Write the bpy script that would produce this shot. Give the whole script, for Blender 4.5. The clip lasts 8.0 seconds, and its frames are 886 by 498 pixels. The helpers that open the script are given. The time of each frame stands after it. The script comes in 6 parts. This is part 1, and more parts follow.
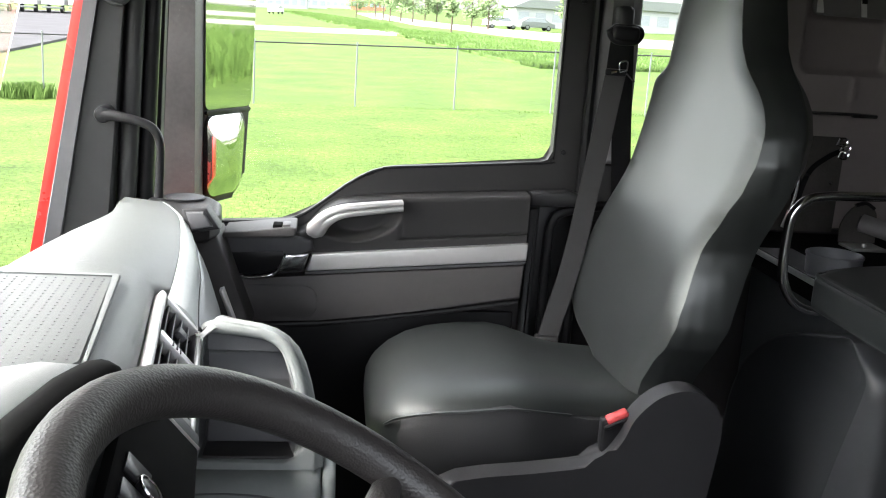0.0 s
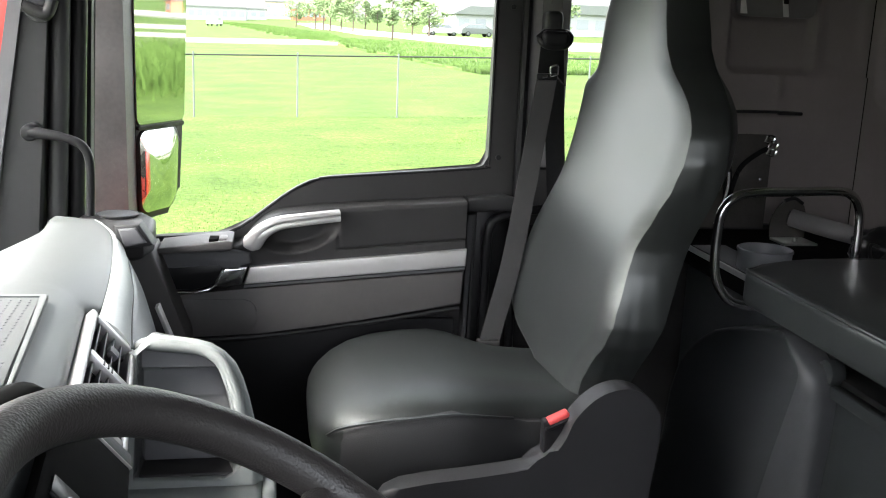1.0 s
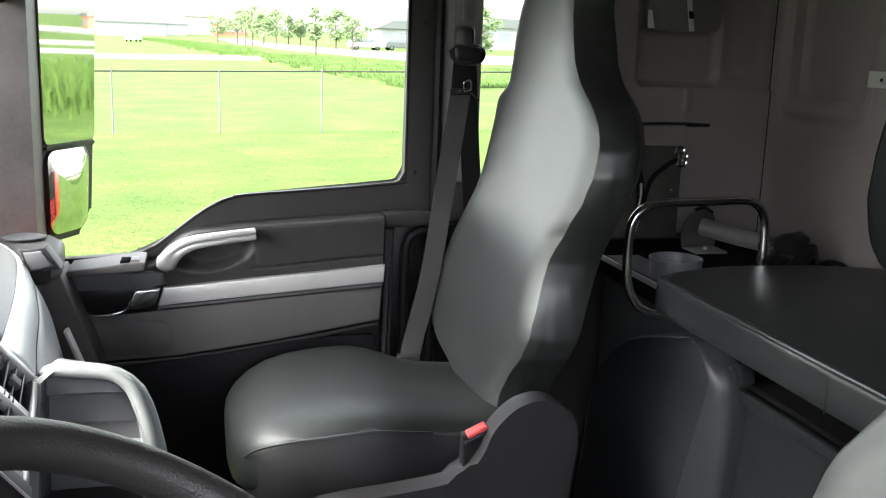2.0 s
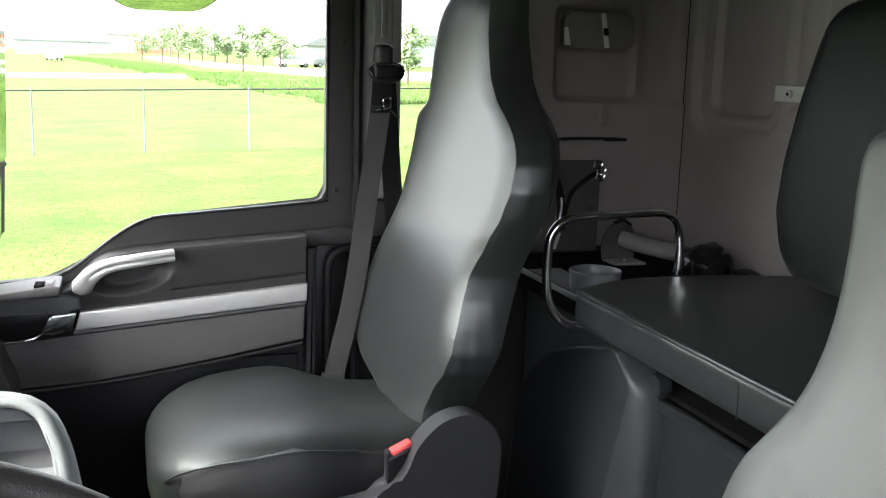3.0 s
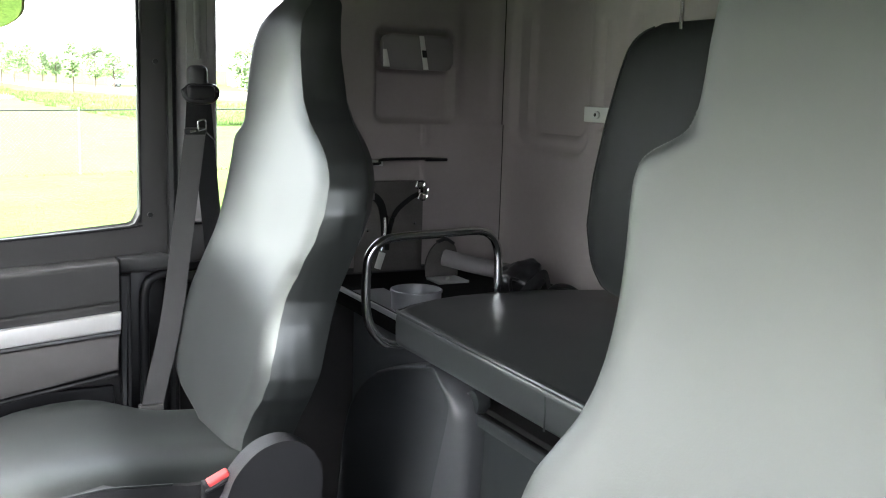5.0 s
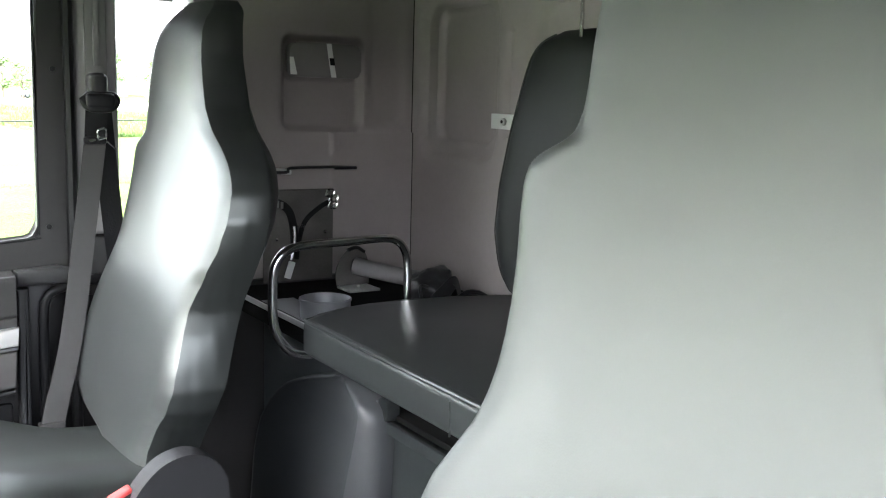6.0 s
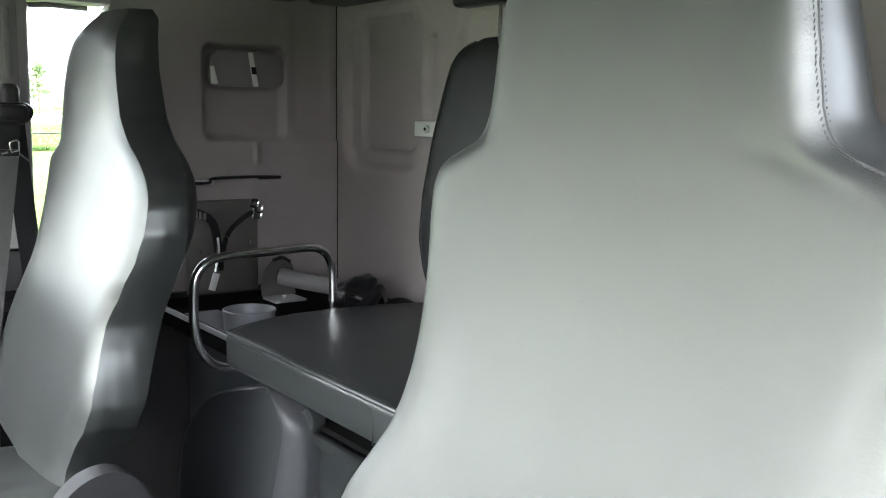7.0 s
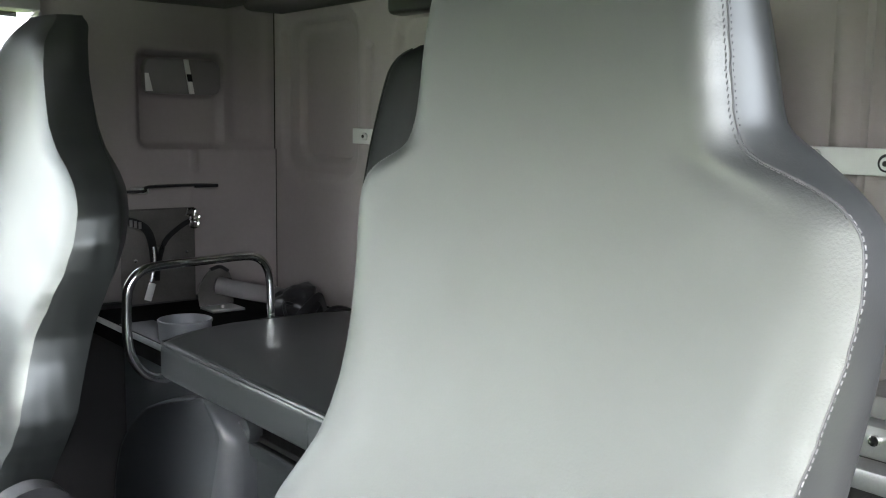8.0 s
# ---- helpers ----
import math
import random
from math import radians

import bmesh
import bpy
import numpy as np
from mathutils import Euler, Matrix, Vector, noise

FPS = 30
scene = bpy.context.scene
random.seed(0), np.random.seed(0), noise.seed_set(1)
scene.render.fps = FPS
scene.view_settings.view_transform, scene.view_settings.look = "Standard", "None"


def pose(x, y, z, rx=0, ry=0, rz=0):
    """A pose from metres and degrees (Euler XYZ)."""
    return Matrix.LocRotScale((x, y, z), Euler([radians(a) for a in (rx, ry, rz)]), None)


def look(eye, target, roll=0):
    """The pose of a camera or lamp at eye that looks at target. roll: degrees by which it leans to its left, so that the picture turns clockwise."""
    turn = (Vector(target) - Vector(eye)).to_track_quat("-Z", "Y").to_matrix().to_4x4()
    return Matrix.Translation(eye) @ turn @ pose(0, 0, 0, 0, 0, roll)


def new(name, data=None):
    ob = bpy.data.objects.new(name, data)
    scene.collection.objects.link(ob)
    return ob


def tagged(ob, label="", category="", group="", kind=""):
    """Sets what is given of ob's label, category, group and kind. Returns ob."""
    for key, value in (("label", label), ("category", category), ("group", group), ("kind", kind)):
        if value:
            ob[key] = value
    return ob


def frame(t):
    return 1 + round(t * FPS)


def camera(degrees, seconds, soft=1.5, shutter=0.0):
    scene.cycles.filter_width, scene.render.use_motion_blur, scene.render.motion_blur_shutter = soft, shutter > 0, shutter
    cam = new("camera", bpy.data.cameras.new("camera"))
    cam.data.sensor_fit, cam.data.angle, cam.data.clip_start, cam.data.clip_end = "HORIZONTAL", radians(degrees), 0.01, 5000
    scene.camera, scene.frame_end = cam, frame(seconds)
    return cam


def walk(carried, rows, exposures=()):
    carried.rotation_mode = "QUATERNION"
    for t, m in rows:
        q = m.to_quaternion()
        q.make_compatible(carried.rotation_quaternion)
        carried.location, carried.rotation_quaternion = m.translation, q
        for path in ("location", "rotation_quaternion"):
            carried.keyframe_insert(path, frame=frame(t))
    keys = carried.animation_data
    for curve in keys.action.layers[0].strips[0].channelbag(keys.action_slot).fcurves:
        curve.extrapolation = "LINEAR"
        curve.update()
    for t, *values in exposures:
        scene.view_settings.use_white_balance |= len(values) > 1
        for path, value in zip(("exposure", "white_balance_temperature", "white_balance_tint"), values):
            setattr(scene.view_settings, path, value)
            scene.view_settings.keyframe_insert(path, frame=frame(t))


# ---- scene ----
cam = camera(49.2, 8.0, soft=1.1)
PATH = [
    (0, (0.36, 0.032, 2.454), (0.596, 1.965, 1.999), 3.7),
    (0.5, (0.369, 0.028, 2.455), (0.654, 1.957, 2.009), 3.0),
    (1, (0.381, 0.025, 2.456), (0.722, 1.948, 2.021), 2.4),
    (1.5, (0.394, 0.025, 2.458), (0.797, 1.938, 2.037), 2.1),
    (2, (0.405, 0.019, 2.461), (0.89, 1.917, 2.059), 2.0),
    (3.5, (0.438, 0.006, 2.465), (1.122, 1.852, 2.113), 1.5),
    (4, (0.453, 0.004, 2.466), (1.211, 1.823, 2.125), 1.6),
    (4.5, (0.465, -0.003, 2.469), (1.3, 1.784, 2.14), 1.7),
    (6, (0.506, -0.024, 2.463), (1.557, 1.652, 2.171), 1.5),
    (6.5, (0.515, -0.03, 2.462), (1.626, 1.61, 2.18), 1.3),
    (7, (0.528, -0.037, 2.46), (1.689, 1.569, 2.189), 0.9),
    (7.5, (0.537, -0.042, 2.46), (1.744, 1.531, 2.199), 0.8),
    (8, (0.545, -0.048, 2.458), (1.793, 1.495, 2.205), 0.8),
]
EXPOSURES = [(0.0, 3.45, 6500, 12), (1.0, 3.50, 6500, 12), (2.0, 3.60, 6500, 12), (3.5, 3.87, 6400, 12), (4.5, 4.16, 6350, 12), (6.0, 4.78, 6300, 11), (7.0, 4.68, 6300, 11), (8.0, 4.58, 6300, 11)]
walk(cam, [(t, look(eye, target, roll)) for t, eye, target, roll in PATH], EXPOSURES)

# ---- daylight: a bright, thinly overcast summer sky ----
world = bpy.data.worlds.new("sky")
scene.world = world
world.use_nodes = True
wn, wl = world.node_tree.nodes, world.node_tree.links
sky = wn.new("ShaderNodeTexSky")
sky.sky_type = "NISHITA"
sky.sun_disc = False
sky.sun_elevation, sky.sun_rotation = radians(45), radians(270)
sky.air_density, sky.dust_density, sky.ozone_density = 1.0, 4.0, 1.0
pale = wn.new("ShaderNodeHueSaturation")
pale.inputs["Saturation"].default_value = 0.25
wl.new(sky.outputs["Color"], pale.inputs["Color"])
wl.new(pale.outputs["Color"], wn["Background"].inputs["Color"])
wn["Background"].inputs["Strength"].default_value = 0.15
sun = new("sun", bpy.data.lights.new("sun", "SUN"))
sun.data.energy, sun.data.angle, sun.data.color = 0.4, radians(35), (1.0, 0.97, 0.93)
sun.matrix_world = look((0, 0, 0), (0.72, 0.05, -0.7))


# ---- materials ----
def mat(name, color, rough=0.5, metal=0.0, vary=0.12, scale=6.0, grain=0.0, grain_scale=900.0, spec=0.5, coat=0.0, tint=None):
    """A surface with large stains, fine grain relief and a little change of gloss."""
    m = bpy.data.materials.new(name)
    m.use_nodes = True
    n, l = m.node_tree.nodes, m.node_tree.links
    b = n["Principled BSDF"]
    b.inputs["Metallic"].default_value = metal
    b.inputs["Specular IOR Level"].default_value = spec
    b.inputs["Coat Weight"].default_value = coat
    co = n.new("ShaderNodeTexCoord")
    big = n.new("ShaderNodeTexNoise")
    big.inputs["Scale"].default_value, big.inputs["Detail"].default_value = scale, 6
    l.new(co.outputs["Object"], big.inputs["Vector"])
    fine = n.new("ShaderNodeTexNoise")
    fine.inputs["Scale"].default_value, fine.inputs["Detail"].default_value = scale * 14, 3
    l.new(co.outputs["Object"], fine.inputs["Vector"])
    mixf = n.new("ShaderNodeMath")
    mixf.operation = "MULTIPLY_ADD"
    l.new(fine.outputs["Fac"], mixf.inputs[0])
    mixf.inputs[1].default_value = 0.35
    l.new(big.outputs["Fac"], mixf.inputs[2])
    ramp = n.new("ShaderNodeMapRange")
    ramp.inputs["From Min"].default_value, ramp.inputs["From Max"].default_value = 0.4, 0.95
    l.new(mixf.outputs[0], ramp.inputs["Value"])
    mix = n.new("ShaderNodeMix")
    mix.data_type = "RGBA"
    other = tint or color
    mix.inputs["A"].default_value = (*[c * (1 - vary) for c in color], 1)
    mix.inputs["B"].default_value = (*[min(1, c * (1 + vary)) for c in other], 1)
    l.new(ramp.outputs["Result"], mix.inputs["Factor"])
    l.new(mix.outputs["Result"], b.inputs["Base Color"])
    rr = n.new("ShaderNodeMapRange")
    rr.inputs["To Min"].default_value, rr.inputs["To Max"].default_value = max(0.02, rough * 0.88), min(1, rough * 1.12)
    l.new(big.outputs["Fac"], rr.inputs["Value"])
    l.new(rr.outputs["Result"], b.inputs["Roughness"])
    if grain:
        g = n.new("ShaderNodeTexNoise")
        g.inputs["Scale"].default_value, g.inputs["Detail"].default_value = grain_scale, 3
        l.new(co.outputs["Object"], g.inputs["Vector"])
        bump = n.new("ShaderNodeBump")
        bump.inputs["Strength"].default_value, bump.inputs["Distance"].default_value = grain, 0.001
        l.new(g.outputs["Fac"], bump.inputs["Height"])
        l.new(bump.outputs["Normal"], b.inputs["Normal"])
    return m


def leather(name, color, rough, pebble, spec=0.75, ior=1.5, gleam=(0.955, 1.0, 0.98, 1), pucker=0.0):
    """Grained vinyl: pebbles from a cell texture, soft creases, worn gloss."""
    m = mat(name, color, rough, vary=0.1, scale=3.0, spec=spec)
    m.node_tree.nodes["Principled BSDF"].inputs["IOR"].default_value = ior
    # gleam puts the green of light from lawn and windows into the gloss.
    m.node_tree.nodes["Principled BSDF"].inputs["Specular Tint"].default_value = gleam
    n, l = m.node_tree.nodes, m.node_tree.links
    co = n.new("ShaderNodeTexCoord")
    cell = n.new("ShaderNodeTexVoronoi")
    cell.inputs["Scale"].default_value = 420
    l.new(co.outputs["Object"], cell.inputs["Vector"])
    crease = n.new("ShaderNodeTexNoise")
    crease.inputs["Scale"].default_value, crease.inputs["Detail"].default_value = 9, 4
    l.new(co.outputs["Object"], crease.inputs["Vector"])
    one = n.new("ShaderNodeBump")
    one.inputs["Strength"].default_value, one.inputs["Distance"].default_value = 0.12, 0.003
    l.new(crease.outputs["Fac"], one.inputs["Height"])
    two = n.new("ShaderNodeBump")
    two.inputs["Strength"].default_value, two.inputs["Distance"].default_value = pebble, 0.0008
    l.new(cell.outputs["Distance"], two.inputs["Height"])
    l.new(one.outputs["Normal"], two.inputs["Normal"])
    l.new(two.outputs["Normal"], n["Principled BSDF"].inputs["Normal"])
    if pucker:
        near = n.new("ShaderNodeAttribute")
        near.attribute_name = "pucker"
        pits = n.new("ShaderNodeTexNoise")
        pits.inputs["Scale"].default_value, pits.inputs["Detail"].default_value = 520, 2
        l.new(co.outputs["Object"], pits.inputs["Vector"])
        amount = n.new("ShaderNodeMath")
        amount.operation = "MULTIPLY"
        amount.inputs[1].default_value = pucker
        l.new(near.outputs["Fac"], amount.inputs[0])
        three = n.new("ShaderNodeBump")
        three.inputs["Distance"].default_value = 0.002
        l.new(amount.outputs[0], three.inputs["Strength"])
        l.new(pits.outputs["Fac"], three.inputs["Height"])
        l.new(two.outputs["Normal"], three.inputs["Normal"])
        l.new(three.outputs["Normal"], n["Principled BSDF"].inputs["Normal"])
    return m


# One cover vinyl in three copies; their colours and gloss carry how light falls.
M_SEAT = leather("seat_vinyl", (0.0125, 0.0140, 0.0140), 0.375, 0.05, 0.88, 1.55)
M_SEAT_LIT = leather("lit_seat_vinyl", (0.0155, 0.0165, 0.0165), 0.47, 0.05, 0.95, 1.6, (0.968, 1.0, 0.98, 1), 0.2)
M_CUSHION = leather("shaded_seat_vinyl", (0.0105, 0.0122, 0.0121), 0.48, 0.08, 0.70)
M_BUNK = leather("black_vinyl", (0.0105, 0.012, 0.0122), 0.38, 0.08, 0.72)
M_PAD = leather("black_backrest_vinyl", (0.013, 0.0145, 0.0145), 0.55, 0.08, 0.3)
M_PANEL = mat("blue_grey_panel", (0.085, 0.092, 0.097), 0.6, grain=0.3)
# Case plastic again, lightened for the highlight on its rounded corner.
M_CASE_LIT = mat("lit_case_plastic", (0.037, 0.039, 0.042), 0.45, grain=0.2)
M_CASE = mat("case_plastic", (0.024, 0.026, 0.028), 0.5, spec=0.35, grain=0.2)
M_SHIELD = mat("shield_plastic", (0.020, 0.020, 0.022), 0.5, spec=0.4, grain=0.35)
M_LOCKER = mat("locker_panel", (0.015, 0.017, 0.018), 0.75, spec=0.15, grain=0.3)
M_RIM = leather("wheel_leather", (0.030, 0.027, 0.026), 0.42, 0.42, 0.55)
M_SEATSIDE = mat("seat_side_cloth", (0.017, 0.017, 0.018), 0.6, grain=0.4, grain_scale=700)
M_DARK = mat("dark_plastic", (0.020, 0.020, 0.021), 0.5, spec=0.35, grain=0.3)
M_MID = mat("charcoal_plastic", (0.027, 0.026, 0.026), 0.5, spec=0.4, grain=0.35)
M_DOOR = mat("door_plastic", (0.078, 0.073, 0.072), 0.55, grain=0.35)
M_GREY = mat("grey_plastic", (0.085, 0.085, 0.090), 0.55, grain=0.35)
# Stack plastic darkened for the shade deep in the trays.
M_TRAY_SHADE = mat("shaded_tray", (0.092, 0.094, 0.097), 0.5, grain=0.4)
# One dash plastic: lightened here for the stack, which faces the doorway light.
M_DASH_LIT = mat("lit_dash_plastic", (0.205, 0.222, 0.216), 0.42, grain=0.4)
M_DASH = mat("dash_plastic", (0.128, 0.138, 0.135), 0.42, grain=0.4)
# The same plastic darkened, so the dash top appears less brightly lit.
M_DASH_SHADE = mat("shaded_dash_plastic", (0.082, 0.089, 0.087), 0.46, grain=0.4)
M_PALE = mat("pale_moulding", (0.62, 0.66, 0.64), 0.42, grain=0.3)
# Weaker windscreen reflection over the mat is put into its darker grey.
M_MAT = mat("rubber_mat", (0.075, 0.082, 0.080), 0.6, grain=0.4)
M_PILLAR = mat("pillar_lining", (0.27, 0.262, 0.262), 0.6, grain=0.3)
M_TRIM = mat("pillar_trim", (0.17, 0.165, 0.165), 0.6, grain=0.3)
M_WALL = mat("wall_lining", (0.265, 0.238, 0.235), 0.62, vary=0.08, grain=0.3, grain_scale=500)
M_CEIL = mat("headlining", (0.09, 0.085, 0.082), 0.9, grain=0.6, grain_scale=1500)
M_SILVER = mat("silver_trim", (0.62, 0.61, 0.60), 0.38, 0.6, vary=0.05, grain=0.15)
M_CHROME = mat("chrome", (0.72, 0.72, 0.73), 0.16, 1.0, vary=0.06)
M_STEEL = mat("zinc_steel", (0.55, 0.56, 0.55), 0.42, 0.8, vary=0.15, scale=20)
M_ARM = mat("dusty_arm_cover", (0.088, 0.083, 0.086), 0.5, vary=0.35, scale=7, grain=0.4)
M_HOUSING = mat("weathered_housing", (0.016, 0.0148, 0.0152), 0.6, vary=0.3, scale=9, spec=0.3, grain=0.4)
M_BLACK = mat("black_rubber", (0.011, 0.011, 0.012), 0.34, spec=0.22)
M_WEB = mat("belt_webbing", (0.042, 0.041, 0.041), 0.7, grain=0.7, grain_scale=1400)
M_RED = mat("red_button", (0.50, 0.055, 0.055), 0.35)
M_PAINT = mat("red_paint", (0.52, 0.03, 0.025), 0.28, coat=0.4, vary=0.05)
M_FLOOR = mat("floor_rubber", (0.03, 0.03, 0.032), 0.75, grain=0.6, grain_scale=300)
M_CUP = mat("grey_bowl", (0.135, 0.14, 0.148), 0.4)
M_WHITE = mat("white_plastic", (0.72, 0.72, 0.70), 0.45, vary=0.05)
M_BAR = mat("painted_bar", (0.52, 0.54, 0.52), 0.5, vary=0.06)
M_THREAD = mat("thread", (0.13, 0.13, 0.132), 0.7)
M_DARKTHREAD = mat("dark_thread", (0.045, 0.045, 0.047), 0.7)
M_FROST = mat("frosted_plastic", (0.10, 0.096, 0.09), 0.22, vary=0.2, scale=14)
M_CLOTH = mat("black_cloth", (0.010, 0.010, 0.011), 0.8, spec=0.2, grain=0.8, grain_scale=250)
M_GRASS = mat("mown_grass", (0.043, 0.081, 0.0130), 0.9, vary=0.3, scale=0.5, tint=(0.061, 0.094, 0.020), spec=0.1)
n, l = M_GRASS.node_tree.nodes, M_GRASS.node_tree.links
tuft = n.new("ShaderNodeTexNoise")
tuft.inputs["Scale"].default_value, tuft.inputs["Detail"].default_value, tuft.inputs["Roughness"].default_value = 14, 8, 0.75
l.new(n["Texture Coordinate"].outputs["Object"], tuft.inputs["Vector"])
span = n.new("ShaderNodeMapRange")
span.inputs["From Min"].default_value, span.inputs["From Max"].default_value = 0.3, 0.7
span.inputs["To Min"].default_value, span.inputs["To Max"].default_value = 0.4, 1.6
l.new(tuft.outputs["Fac"], span.inputs["Value"])
mul = n.new("ShaderNodeVectorMath")
mul.operation = "SCALE"
l.new(n["Mix"].outputs["Result"], mul.inputs[0])
l.new(span.outputs["Result"], mul.inputs["Scale"])
stretch = n.new("ShaderNodeMapping")
stretch.inputs["Scale"].default_value = (0.45, 1.0, 1.0)
l.new(n["Texture Coordinate"].outputs["Object"], stretch.inputs["Vector"])
speck = n.new("ShaderNodeTexNoise")
speck.inputs["Scale"].default_value, speck.inputs["Detail"].default_value, speck.inputs["Roughness"].default_value = 5, 6, 0.75
l.new(stretch.outputs["Vector"], speck.inputs["Vector"])
dark = n.new("ShaderNodeMapRange")
dark.inputs["From Min"].default_value, dark.inputs["From Max"].default_value = 0.54, 0.72
dark.inputs["To Min"].default_value, dark.inputs["To Max"].default_value = 1.1, 0.35
l.new(speck.outputs["Fac"], dark.inputs["Value"])
both = n.new("ShaderNodeVectorMath")
both.operation = "SCALE"
l.new(mul.outputs["Vector"], both.inputs[0])
l.new(dark.outputs["Result"], both.inputs["Scale"])
l.new(both.outputs["Vector"], n["Principled BSDF"].inputs["Base Color"])
M_WEED = mat("tall_weeds", (0.064, 0.120, 0.026), 0.9, vary=0.25, scale=0.6, tint=(0.094, 0.150, 0.040), spec=0.1)
M_LEAF = mat("leaves", (0.145, 0.22, 0.085), 0.8, vary=0.3, scale=0.8, tint=(0.19, 0.255, 0.12), spec=0.2)
M_BLADE = mat("lawn_blades", (0.047, 0.084, 0.014), 0.85, vary=0.35, scale=0.6, tint=(0.075, 0.103, 0.026), spec=0.15)
n, l = M_BLADE.node_tree.nodes, M_BLADE.node_tree.links
geo, span, mul = n.new("ShaderNodeNewGeometry"), n.new("ShaderNodeMapRange"), n.new("ShaderNodeVectorMath")
span.inputs["To Min"].default_value, span.inputs["To Max"].default_value = 0.9, 1.7
mul.operation = "SCALE"
l.new(geo.outputs["Random Per Island"], span.inputs["Value"])
l.new(n["Mix"].outputs["Result"], mul.inputs[0])
l.new(span.outputs["Result"], mul.inputs["Scale"])
l.new(mul.outputs["Vector"], n["Principled BSDF"].inputs["Base Color"])
M_BARK = mat("bark", (0.12, 0.09, 0.065), 0.9, vary=0.3, scale=8)
M_ROAD = mat("concrete_path", (0.34, 0.33, 0.30), 0.9, vary=0.15, scale=0.8, spec=0.1)
M_ASPH = mat("asphalt", (0.062, 0.062, 0.064), 0.95, vary=0.25, scale=0.5, spec=0.05)
M_GALV = mat("galvanised", (0.15, 0.165, 0.155), 0.7, 0.0, vary=0.1, spec=0.3)
M_BRICK = mat("brick_wall", (0.42, 0.17, 0.10), 0.85, vary=0.2, scale=1.0)
M_BEIGE = mat("beige_render", (0.52, 0.43, 0.33), 0.85, vary=0.12, scale=0.6)
M_LAMP = mat("lamp_cover", (0.20, 0.19, 0.19), 0.45, vary=0.06)
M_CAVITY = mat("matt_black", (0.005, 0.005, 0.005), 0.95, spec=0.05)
M_CLAD = mat("pale_cladding", (0.30, 0.31, 0.31), 0.7, vary=0.08, scale=0.3)
# Panes paler than they are: the distant haze is put into their colour.
M_PANE = mat("hazed_pane", (0.26, 0.28, 0.30), 0.12)


def glass(name, tint, rough=0.0):
    m = bpy.data.materials.new(name)
    m.use_nodes = True
    b = m.node_tree.nodes["Principled BSDF"]
    b.inputs["Base Color"].default_value = (*tint, 1)
    b.inputs["Transmission Weight"].default_value, b.inputs["Roughness"].default_value, b.inputs["IOR"].default_value = 1.0, rough, 1.12
    return m


M_GLASS = glass("window_glass", (0.97, 1.0, 0.98))
M_SCREEN = glass("glare_glass", (0.97, 1.0, 0.98))
# Veiling glare on the windscreen, imitated by a pale diffuse share.
glare = M_SCREEN.node_tree.nodes.new("ShaderNodeBsdfDiffuse")
glare.inputs["Color"].default_value = (0.75, 0.76, 0.74, 1)
film = M_SCREEN.node_tree.nodes.new("ShaderNodeMixShader")
film.inputs[0].default_value = 0.13
M_SCREEN.node_tree.links.new(M_SCREEN.node_tree.nodes["Principled BSDF"].outputs[0], film.inputs[1])
M_SCREEN.node_tree.links.new(glare.outputs[0], film.inputs[2])
M_SCREEN.node_tree.links.new(film.outputs[0], M_SCREEN.node_tree.nodes["Material Output"].inputs["Surface"])
M_MIRROR = mat("mirror_silver", (0.5, 0.52, 0.48), 0.02, 1.0, vary=0.0)


# ---- building helpers ----
def finish(name, bm, material, sharp=38):
    bmesh.ops.recalc_face_normals(bm, faces=bm.faces)
    me = bpy.data.meshes.new(name)
    bm.to_mesh(me)
    bm.free()
    me.materials.append(material)
    for p in me.polygons:
        p.use_smooth = True
    me.set_sharp_from_angle(angle=radians(sharp))
    return me


def part(name, bm, material, parent=None, label="", sharp=38):
    """One mesh object, in world coordinates, under a thing or a part."""
    ob = new(name, finish(name, bm, material, sharp))
    if parent is not None:
        ob.parent = parent
        if parent.type == "EMPTY":
            ob.matrix_parent_inverse = parent.matrix_basis.inverted()
    if label:
        ob["label"] = label
    return ob


def thing(name, at, label, category, group="", kind=""):
    ob = new(name)
    ob.empty_display_size = 0.05
    ob.matrix_basis = Matrix.Translation(at)
    return tagged(ob, label, category, group, kind)


def lone(name, bm, material, label, category, kind="", group="", sharp=38):
    return tagged(part(name, bm, material, None, "", sharp), label, category, group, kind)


def box(lo, hi, r=0.004, seg=2, bm=None):
    bm = bm or bmesh.new()
    c = [(lo[i] + hi[i]) / 2 for i in range(3)]
    s = [hi[i] - lo[i] for i in range(3)]
    made = bmesh.ops.create_cube(bm, size=1, matrix=Matrix.LocRotScale(c, None, s))
    if r:
        edges = list({e for v in made["verts"] for e in v.link_edges})
        bmesh.ops.bevel(bm, geom=edges, offset=min(r, min(s) * 0.45), segments=seg, profile=0.5, affect="EDGES")
    return bm


def place(axis, p, q):
    return {"x": (q, p[0], p[1]), "y": (p[0], q, p[1]), "z": (p[0], p[1], q)}[axis]


def prism(poly, axis, a, b, r=0.003, seg=2, bm=None):
    """A polygon drawn across one axis, from a to b along it, with rounded edges."""
    bm = bm or bmesh.new()
    one = [bm.verts.new(place(axis, p, a)) for p in poly]
    two = [bm.verts.new(place(axis, p, b)) for p in poly]
    n = len(poly)
    faces = [bm.faces.new(one), bm.faces.new(two[::-1])]
    for i in range(n):
        faces.append(bm.faces.new((one[i], two[i], two[(i + 1) % n], one[(i + 1) % n])))
    if r:
        bmesh.ops.bevel(bm, geom=faces[0].edges[:] + faces[1].edges[:], offset=r, segments=seg, profile=0.5, affect="EDGES")
    return bm


